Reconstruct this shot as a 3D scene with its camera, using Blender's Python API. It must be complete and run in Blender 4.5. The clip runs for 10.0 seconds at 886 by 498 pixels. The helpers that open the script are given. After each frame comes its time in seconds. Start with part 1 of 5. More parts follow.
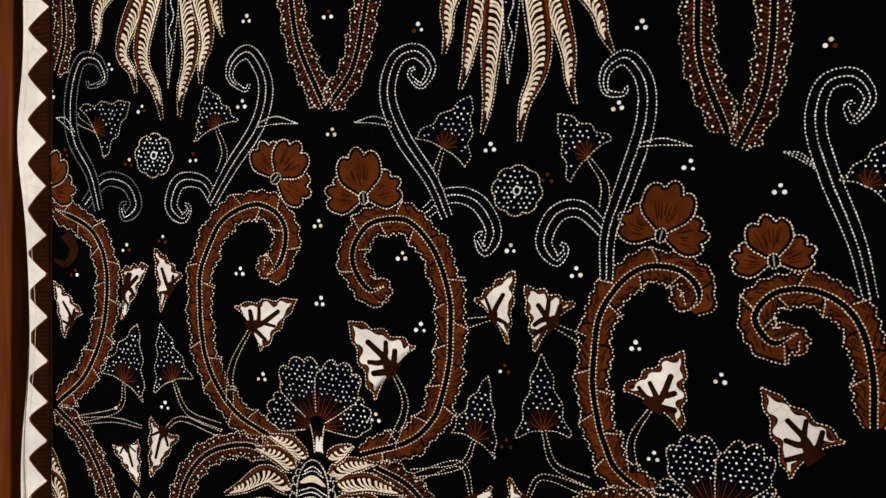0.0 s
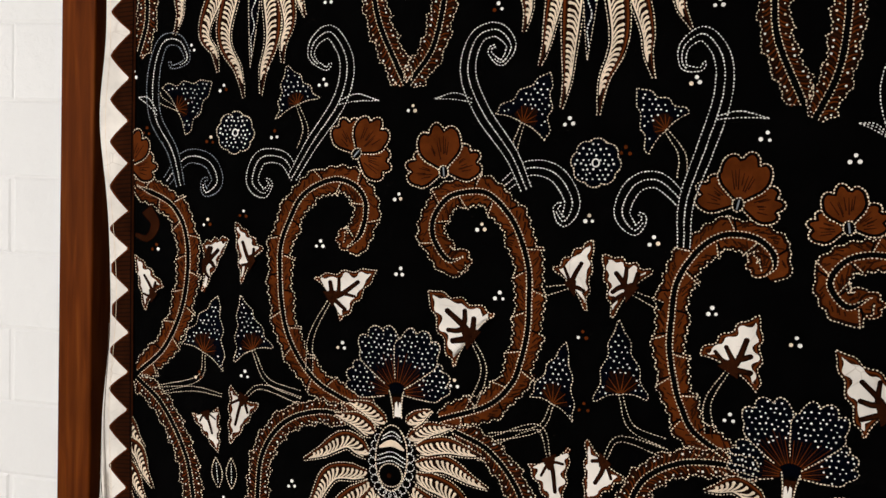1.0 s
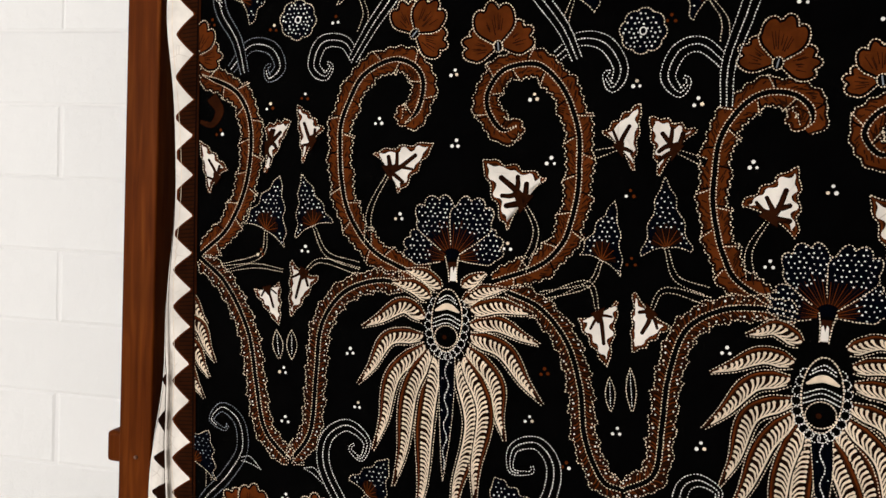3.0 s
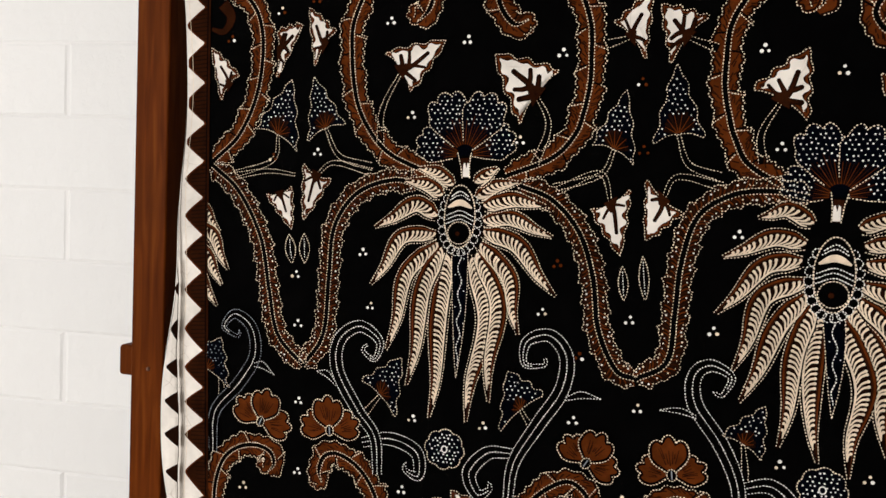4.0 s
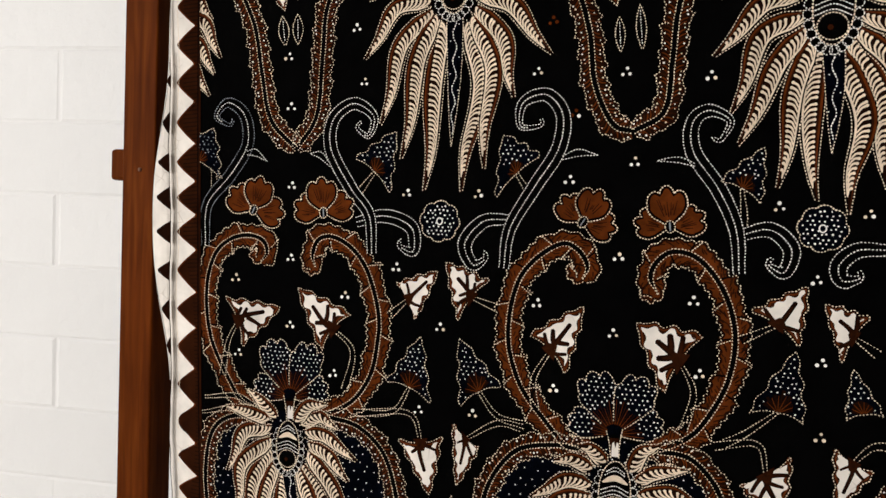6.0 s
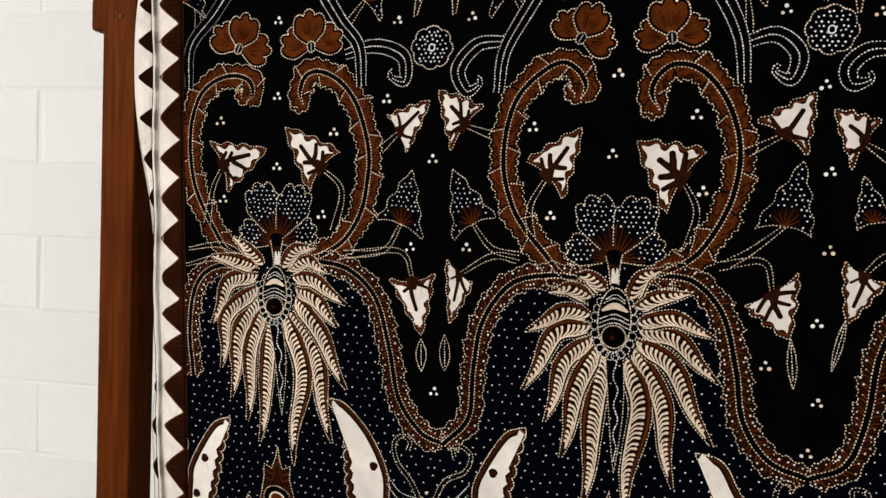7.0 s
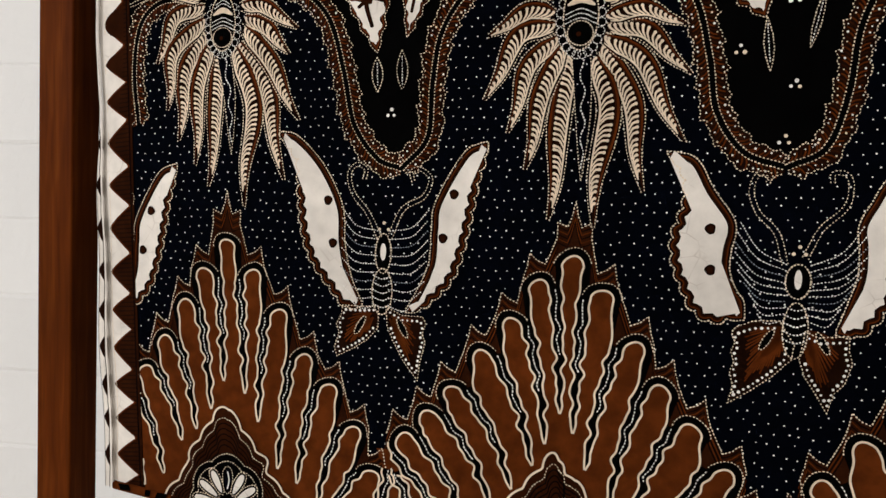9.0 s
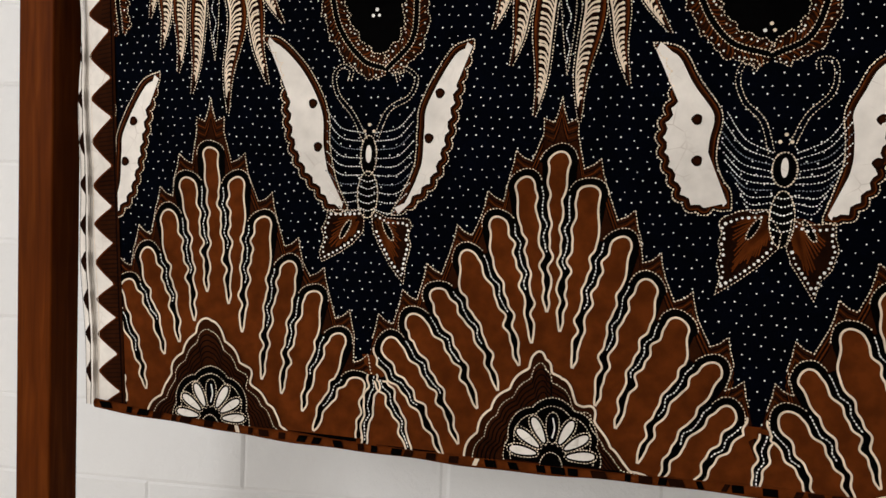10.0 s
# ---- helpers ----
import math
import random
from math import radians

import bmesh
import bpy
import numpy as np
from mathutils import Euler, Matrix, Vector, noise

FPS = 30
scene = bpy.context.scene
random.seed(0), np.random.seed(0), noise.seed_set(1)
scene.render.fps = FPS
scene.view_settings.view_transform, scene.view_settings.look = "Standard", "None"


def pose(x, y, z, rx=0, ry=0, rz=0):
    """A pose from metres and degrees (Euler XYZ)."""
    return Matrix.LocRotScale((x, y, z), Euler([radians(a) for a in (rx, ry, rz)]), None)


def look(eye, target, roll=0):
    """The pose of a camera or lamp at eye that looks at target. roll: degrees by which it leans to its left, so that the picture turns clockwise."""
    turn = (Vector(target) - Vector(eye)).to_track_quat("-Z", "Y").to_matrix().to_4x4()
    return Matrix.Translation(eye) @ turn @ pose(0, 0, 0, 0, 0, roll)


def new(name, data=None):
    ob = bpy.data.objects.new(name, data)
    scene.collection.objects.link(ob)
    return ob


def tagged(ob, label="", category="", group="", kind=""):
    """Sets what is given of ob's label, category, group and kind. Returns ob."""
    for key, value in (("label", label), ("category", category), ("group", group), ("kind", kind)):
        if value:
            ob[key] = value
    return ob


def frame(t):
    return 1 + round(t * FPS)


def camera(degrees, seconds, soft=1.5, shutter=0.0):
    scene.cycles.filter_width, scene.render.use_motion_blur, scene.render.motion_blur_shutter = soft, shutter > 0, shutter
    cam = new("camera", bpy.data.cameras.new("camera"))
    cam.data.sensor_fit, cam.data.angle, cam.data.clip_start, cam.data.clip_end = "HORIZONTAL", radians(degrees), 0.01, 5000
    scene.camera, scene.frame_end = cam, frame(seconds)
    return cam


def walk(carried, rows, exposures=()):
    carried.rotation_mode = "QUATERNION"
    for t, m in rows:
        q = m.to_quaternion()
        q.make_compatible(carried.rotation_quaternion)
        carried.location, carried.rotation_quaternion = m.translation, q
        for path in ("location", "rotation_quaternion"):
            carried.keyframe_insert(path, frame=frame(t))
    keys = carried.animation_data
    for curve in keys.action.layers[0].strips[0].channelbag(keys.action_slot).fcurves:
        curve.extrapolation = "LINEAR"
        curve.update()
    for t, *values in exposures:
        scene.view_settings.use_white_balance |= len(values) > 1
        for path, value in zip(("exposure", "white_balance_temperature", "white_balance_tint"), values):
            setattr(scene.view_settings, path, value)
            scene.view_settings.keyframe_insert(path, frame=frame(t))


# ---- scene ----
cam = camera(65.0, 10.0)
PATH = [
    (0, look((0.4053, -0.3794, 0.9062), (-0.1131, 1.5485, 0.7864), 2.48)),
    (0.5, look((0.3801, -0.3945, 0.8990), (-0.1445, 1.5317, 0.7794), 2.51)),
    (1, look((0.3682, -0.4066, 0.8881), (-0.1629, 1.5179, 0.7684), 2.51)),
    (1.5, look((0.3598, -0.4162, 0.8755), (-0.1763, 1.5071, 0.7587), 2.55)),
    (2, look((0.3589, -0.4232, 0.8582), (-0.1721, 1.5013, 0.7390), 2.46)),
    (2.5, look((0.3530, -0.4364, 0.8329), (-0.1828, 1.4877, 0.7287), 2.61)),
    (4, look((0.3424, -0.4538, 0.7316), (-0.1865, 1.4723, 0.6296), 2.40)),
    (4.5, look((0.3419, -0.4573, 0.6980), (-0.1857, 1.4693, 0.5985), 2.34)),
    (5, look((0.3455, -0.4616, 0.6584), (-0.1801, 1.4659, 0.5672), 2.30)),
    (6.5, look((0.3515, -0.4457, 0.5204), (-0.1713, 1.4827, 0.4309), 2.34)),
    (7, look((0.3546, -0.4379, 0.4624), (-0.1622, 1.4919, 0.3685), 2.26)),
    (7.5, look((0.3675, -0.4290, 0.4211), (-0.1384, 1.5027, 0.3091), 2.16)),
    (8, look((0.3734, -0.4270, 0.3731), (-0.1329, 1.5049, 0.2662), 2.22)),
    (8.5, look((0.3741, -0.4240, 0.3305), (-0.1249, 1.5099, 0.2270), 2.20)),
    (9, look((0.3756, -0.4124, 0.2867), (-0.1154, 1.5236, 0.1825), 2.05)),
    (9.5, look((0.3786, -0.4068, 0.2483), (-0.1003, 1.5327, 0.1536), 2.07)),
    (10, look((0.3800, -0.4105, 0.2233), (-0.0842, 1.5328, 0.1337), 2.02)),
]
walk(cam, PATH, [(0, -0.01), (1, -0.03), (2.5, 0.01), (5, -0.02), (6.5, 0.0), (7.5, -0.03), (8.5, -0.05), (9, -0.18), (10, -0.15)])

# ---- light ----
world = bpy.data.worlds.new("world")
scene.world = world
world.use_nodes = True
world.node_tree.nodes["Background"].inputs[0].default_value = (1.0, 0.99, 0.98, 1)
world.node_tree.nodes["Background"].inputs[1].default_value = 0.25
scene.view_settings.exposure = 0.0


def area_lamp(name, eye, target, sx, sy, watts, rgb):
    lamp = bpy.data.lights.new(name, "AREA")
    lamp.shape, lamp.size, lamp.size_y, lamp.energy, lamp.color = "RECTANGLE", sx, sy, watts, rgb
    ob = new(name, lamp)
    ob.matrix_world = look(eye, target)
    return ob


# added area lamp lights the room from an unseen opening behind the camera
ROOM_POSE = pose(-0.262, 0.177, 0, 0, 0, 6)
area_lamp("fill_light", ROOM_POSE @ Vector((-1.35, -2.90, 1.10)), ROOM_POSE @ Vector((0.2, 0.0, 0.55)), 1.44, 1.24, 66, (1.0, 0.985, 0.98))


# ---- materials ----
def nodes_of(name):
    m = bpy.data.materials.new(name)
    m.use_nodes = True
    t = m.node_tree
    return m, t, t.nodes["Principled BSDF"]


def noise_node(t, scale, detail=4.0, rough=0.55):
    co = t.nodes.new("ShaderNodeTexCoord")
    n = t.nodes.new("ShaderNodeTexNoise")
    n.inputs["Scale"].default_value, n.inputs["Detail"].default_value, n.inputs["Roughness"].default_value = scale, detail, rough
    t.links.new(co.outputs["Object"], n.inputs["Vector"])
    return n


def ramp(t, source, stops):
    r = t.nodes.new("ShaderNodeValToRGB")
    while len(r.color_ramp.elements) < len(stops):
        r.color_ramp.elements.new(0.5)
    for e, (at, rgb) in zip(r.color_ramp.elements, stops):
        e.position, e.color = at, (*rgb, 1)
    t.links.new(source, r.inputs["Fac"])
    return r


def mixed(t, fac, a, b, mode="MIX"):
    m = t.nodes.new("ShaderNodeMix")
    m.data_type, m.blend_type = "RGBA", mode
    for sock, v in ((m.inputs["Factor"], fac), (m.inputs["A"], a), (m.inputs["B"], b)):
        if isinstance(v, (int, float)):
            sock.default_value = v
        elif isinstance(v, tuple):
            sock.default_value = (*v, 1)
        else:
            t.links.new(v, sock)
    return m.outputs["Result"]


def dyed(name, rgb, vary=0.25, rough=0.85, spread=55.0, coarse=18.0, crackle=0.0):
    """Dyed cotton: the dye is uneven at two scales, and the weave stands in fine relief."""
    m, t, p = nodes_of(name)
    n1, n2 = noise_node(t, spread, 5), noise_node(t, coarse, 3)
    dark, light = tuple(c * (1 - vary) for c in rgb), tuple(min(1, c * (1 + vary)) for c in rgb)
    a = ramp(t, n1.outputs["Fac"], [(0.35, dark), (0.65, light)])
    b = ramp(t, n2.outputs["Fac"], [(0.35, (0.8, 0.8, 0.8)), (0.65, (1.1, 1.1, 1.1))])
    t.links.new(mixed(t, 0.8, a.outputs["Color"], b.outputs["Color"], "MULTIPLY"), p.inputs["Base Color"])
    if crackle:
        cell = t.nodes.new("ShaderNodeTexVoronoi")
        cell.feature = "DISTANCE_TO_EDGE"
        cell.inputs["Scale"].default_value = 95
        co = t.nodes.new("ShaderNodeTexCoord")
        t.links.new(co.outputs["Object"], cell.inputs["Vector"])
        thin = ramp(t, cell.outputs["Distance"], [(0.0, (1, 1, 1)), (0.035, (0, 0, 0))])
        fade = ramp(t, noise_node(t, 40, 3).outputs["Fac"], [(0.5, (0, 0, 0)), (0.7, (crackle, crackle, crackle))])
        both = mixed(t, 1.0, thin.outputs["Color"], fade.outputs["Color"], "MULTIPLY")
        was = p.inputs["Base Color"].links[0].from_socket
        t.links.new(mixed(t, both, was, (0.22, 0.14, 0.09)), p.inputs["Base Color"])
    p.inputs["Roughness"].default_value = rough
    p.inputs["Specular IOR Level"].default_value = 0.012
    weave = noise_node(t, 1400, 2)
    bump = t.nodes.new("ShaderNodeBump")
    bump.inputs["Strength"].default_value, bump.inputs["Distance"].default_value = 0.25, 0.0003
    t.links.new(weave.outputs["Fac"], bump.inputs["Height"])
    t.links.new(bump.outputs["Normal"], p.inputs["Normal"])
    return m


BLACK = dyed("black_dye", (0.0009, 0.0008, 0.0008), 0.3)
NAVY = dyed("indigo_dye", (0.0005, 0.0009, 0.0026), 0.3)
BROWN = dyed("soga_brown_dye", (0.086, 0.0194, 0.0037), 0.24, spread=90)
DARK = dyed("dark_brown_dye", (0.0105, 0.0032, 0.0014), 0.3)
CREAM = dyed("cream_cotton", (0.76, 0.62, 0.47), 0.14, spread=140)
WHITE = dyed("white_cotton", (0.79, 0.735, 0.67), 0.06, spread=110, crackle=0.45)
PEARL = dyed("pearl_dots", (0.86, 0.83, 0.78), 0.1, spread=200)
LINE = dyed("wax_line_cream", (0.80, 0.655, 0.49), 0.22, spread=130)
FADED = dyed("faded_blue_line", (0.26, 0.28, 0.31), 0.25, spread=160)
HATCH = dyed("hatch_brown", (0.023, 0.0060, 0.0019), 0.25)
SLOTS = [BLACK, NAVY, BROWN, DARK, CREAM, WHITE, PEARL, LINE, FADED, HATCH]


def wood():
    m, t, p = nodes_of("varnished_teak")
    co = t.nodes.new("ShaderNodeTexCoord")
    mp = t.nodes.new("ShaderNodeMapping")
    mp.inputs["Scale"].default_value = (60, 60, 4)
    t.links.new(co.outputs["Object"], mp.inputs["Vector"])
    n = t.nodes.new("ShaderNodeTexNoise")
    n.inputs["Scale"].default_value, n.inputs["Detail"].default_value, n.inputs["Distortion"].default_value = 3.0, 8, 0.6
    t.links.new(mp.outputs["Vector"], n.inputs["Vector"])
    grain = ramp(t, n.outputs["Fac"], [(0.3, (0.066, 0.0135, 0.0015)), (0.55, (0.100, 0.0220, 0.0026)), (0.75, (0.140, 0.036, 0.005))])
    patch = noise_node(t, 7, 3)
    worn = ramp(t, patch.outputs["Fac"], [(0.35, (0.78, 0.76, 0.74)), (0.65, (1.15, 1.12, 1.1))])
    t.links.new(mixed(t, 0.9, grain.outputs["Color"], worn.outputs["Color"], "MULTIPLY"), p.inputs["Base Color"])
    p.inputs["Roughness"].default_value = 0.45
    p.inputs["Specular IOR Level"].default_value = 0.02
    bump = t.nodes.new("ShaderNodeBump")
    bump.inputs["Strength"].default_value, bump.inputs["Distance"].default_value = 0.15, 0.001
    t.links.new(n.outputs["Fac"], bump.inputs["Height"])
    t.links.new(bump.outputs["Normal"], p.inputs["Normal"])
    return m


def plaster(name, rgb, relief=0.5, scale=22.0):
    m, t, p = nodes_of(name)
    n1, n2 = noise_node(t, scale, 8, 0.68), noise_node(t, 3.5, 2)
    info = t.nodes.new("ShaderNodeObjectInfo")
    a = ramp(t, n2.outputs["Fac"], [(0.3, tuple(c * 0.96 for c in rgb)), (0.7, rgb)])
    b = ramp(t, info.outputs["Random"], [(0.0, (0.965, 0.965, 0.965)), (1.0, (1, 1, 1))])
    t.links.new(mixed(t, 1.0, a.outputs["Color"], b.outputs["Color"], "MULTIPLY"), p.inputs["Base Color"])
    p.inputs["Roughness"].default_value = 0.6
    bump = t.nodes.new("ShaderNodeBump")
    bump.inputs["Strength"].default_value, bump.inputs["Distance"].default_value = relief, 0.009
    t.links.new(n1.outputs["Fac"], bump.inputs["Height"])
    t.links.new(bump.outputs["Normal"], p.inputs["Normal"])
    return m


WOOD = wood()
BRICK = plaster("white_painted_brick", (0.805, 0.80, 0.79), 0.6, 8.0)
JOINT = plaster("white_painted_joint", (0.81, 0.80, 0.79), 0.2)
PAINT = plaster("white_wall_paint", (0.80, 0.78, 0.75), 0.05)
# floor out of view, kept pale as a reflector for the wall below the hem
FLOOR = plaster("pale_bounce_floor", (0.80, 0.76, 0.70), 0.05)
SCREW = plaster("dull_filler", (0.16, 0.07, 0.035), 0.05)


# ---- building blocks ----
def link_mesh(name, bm, mats, parent=None):
    me = bpy.data.meshes.new(name)
    bm.to_mesh(me)
    bm.free()
    for m in mats:
        me.materials.append(m)
    ob = new(name, me)
    ob.parent = parent
    return ob


def part(name, bm, material, parent, label=""):
    return tagged(link_mesh(name, bm, [material], parent), label)


def slab(x0, x1, y0, y1, z0, z1, bevel=0.0, segments=2):
    bm = bmesh.new()
    bmesh.ops.create_cube(bm, size=1)
    for v in bm.verts:
        v.co = ((x0 + x1) / 2 + v.co.x * (x1 - x0), (y0 + y1) / 2 + v.co.y * (y1 - y0), (z0 + z1) / 2 + v.co.z * (z1 - z0))
    if bevel:
        bmesh.ops.bevel(bm, geom=bm.edges[:], offset=bevel, segments=segments, profile=0.5, affect="EDGES")
    return bm


# ---- the room: only the brick wall is seen, the rest closes it and shapes the light ----
FLOOR_Z = -0.30
TURN = ROOM_POSE


def structure(name, bm, mat, label, m=None):
    ob = link_mesh(name, bm, [mat])
    if m is not None:
        ob.matrix_world = m
    return tagged(ob, label, "wall" if "wall" in name else name, kind="structure")


wall = structure("wall_north", slab(-2.2, 2.6, 0.0006, 0.12, FLOOR_Z, 2.2), JOINT, "white painted brick wall with shallow joints", TURN)
# never in view; the opening is added to hold the area lamp
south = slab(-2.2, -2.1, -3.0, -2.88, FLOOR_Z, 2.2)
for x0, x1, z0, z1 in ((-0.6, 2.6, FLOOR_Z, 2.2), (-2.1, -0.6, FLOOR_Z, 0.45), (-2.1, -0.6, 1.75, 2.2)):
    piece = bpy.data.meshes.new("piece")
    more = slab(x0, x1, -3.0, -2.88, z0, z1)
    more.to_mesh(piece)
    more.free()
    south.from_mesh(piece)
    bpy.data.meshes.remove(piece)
structure("wall_south", south, PAINT, "unseen white wall with an opening added for the lamp", TURN)
structure("wall_west", slab(-2.32, -2.2, -3.0, 0.12, FLOOR_Z, 2.2), PAINT, "plain white painted wall", TURN)
# unseen; dark so that little light bounces onto the post's right side
structure("wall_east", slab(2.6, 2.72, -3.0, 0.12, FLOOR_Z, 2.2), plaster("bounce_cut_brown", (0.16, 0.11, 0.08)), "unseen wall, dark brown to cut bounced light", TURN)
structure("floor", slab(-2.32, 2.72, -3.0, 0.12, FLOOR_Z - 0.1, FLOOR_Z), FLOOR, "unseen floor, pale to bounce light up the wall", TURN)
structure("ceiling", slab(-2.32, 2.72, -3.0, 0.12, 2.2, 2.3), PAINT, "plain white ceiling", TURN)

# ---- the wooden rack ----
rack = tagged(new("cloth_rack"), "varnished reddish teak rack that holds the batik cloth", "rack")
rack.location = (-0.019, 0.017, FLOOR_Z)


def rack_part(name, x0, x1, y0, y1, z0, z1, bevel, label=""):
    ob = part(name, slab(x0, x1, y0, y1, z0, z1, bevel, 3), WOOD, rack, label)
    ob.matrix_parent_inverse = rack.matrix_basis.inverted()
    return ob


rack_part("post", -0.034, -0.0045, 0.004, 0.031, FLOOR_Z + 0.03, 1.22, 0.0016)
rack_part("post", 1.05, 1.08, 0.004, 0.031, FLOOR_Z + 0.03, 1.22, 0.0016)
rack_part("top_rail", -0.06, 1.106, 0.008, 0.030, 1.22, 1.25, 0.004)
rack_part("foot", -0.039, 0.0005, -0.14, 0.15, FLOOR_Z, FLOOR_Z + 0.03, 0.004)
rack_part("foot", 1.045, 1.085, -0.14, 0.15, FLOOR_Z, FLOOR_Z + 0.03, 0.004)
rail = rack_part("lower_rail", -0.0485, 1.095, 0.0075, 0.0275, 0.5925, 0.617, 0.003, "rail with a rounded end through the post")
bm = bmesh.new()
bmesh.ops.create_uvsphere(bm, u_segments=10, v_segments=6, radius=0.0016)
pin = part("pin", bm, SCREW, rack, "dull filled pin hole")
pin.matrix_parent_inverse = rack.matrix_basis.inverted()
pin.location = (-0.0175, 0.0036, 0.601)

# ---- the batik cloth ----
cloth = tagged(new("batik_cloth"), "black and brown batik cloth with cream flowers hung on rack", "cloth")


def bow(x, z):
    """How far the cloth hangs back from its plane; x and z in millimetres."""
    edge = 12 * math.exp(-(((x - 15) / 30) ** 2)) * math.exp(-(((z - 340) / 125) ** 2))
    return edge + 1.4 * math.sin(x / 95 + 0.4) * math.cos(z / 150 + 0.8) + (3.0 * max(0, x - 300) / 200 if x < 500 else 3.0)


def on_cloth(x, z, lift):
    y = bow(x, z)
    return ((x + y * (x - 360) / 430) / 1000, y / 1000 - lift, z / 1000)


def smooth(points, step=1.6):
    """A smooth line through a few points, in even steps."""
    p = [np.array(q, float) for q in points]
    if len(p) == 2:
        p = [p[0], (p[0] + p[1]) / 2, p[1]]
    p = [2 * p[0] - p[1], *p, 2 * p[-1] - p[-2]]
    fine = []
    for a, b, c, d in zip(p, p[1:], p[2:], p[3:]):
        for u in np.linspace(0, 1, 24, endpoint=False):
            fine.append(0.5 * (2 * b + (c - a) * u + (2 * a - 5 * b + 4 * c - d) * u * u + (3 * b - 3 * c + d - a) * u**3))
    fine.append(p[-2])
    fine = np.array(fine)
    run = np.r_[0, np.cumsum(np.hypot(*np.diff(fine, axis=0).T))]
    n = max(3, int(run[-1] / step) + 1)
    s = np.linspace(0, run[-1], n)
    return np.c_[np.interp(s, run, fine[:, 0]), np.interp(s, run, fine[:, 1])]


def sides(line):
    """The unit way along a line and to its left."""
    d = np.gradient(line, axis=0)
    d /= np.hypot(d[:, 0], d[:, 1])[:, None] + 1e-9
    return d, np.c_[-d[:, 1], d[:, 0]]


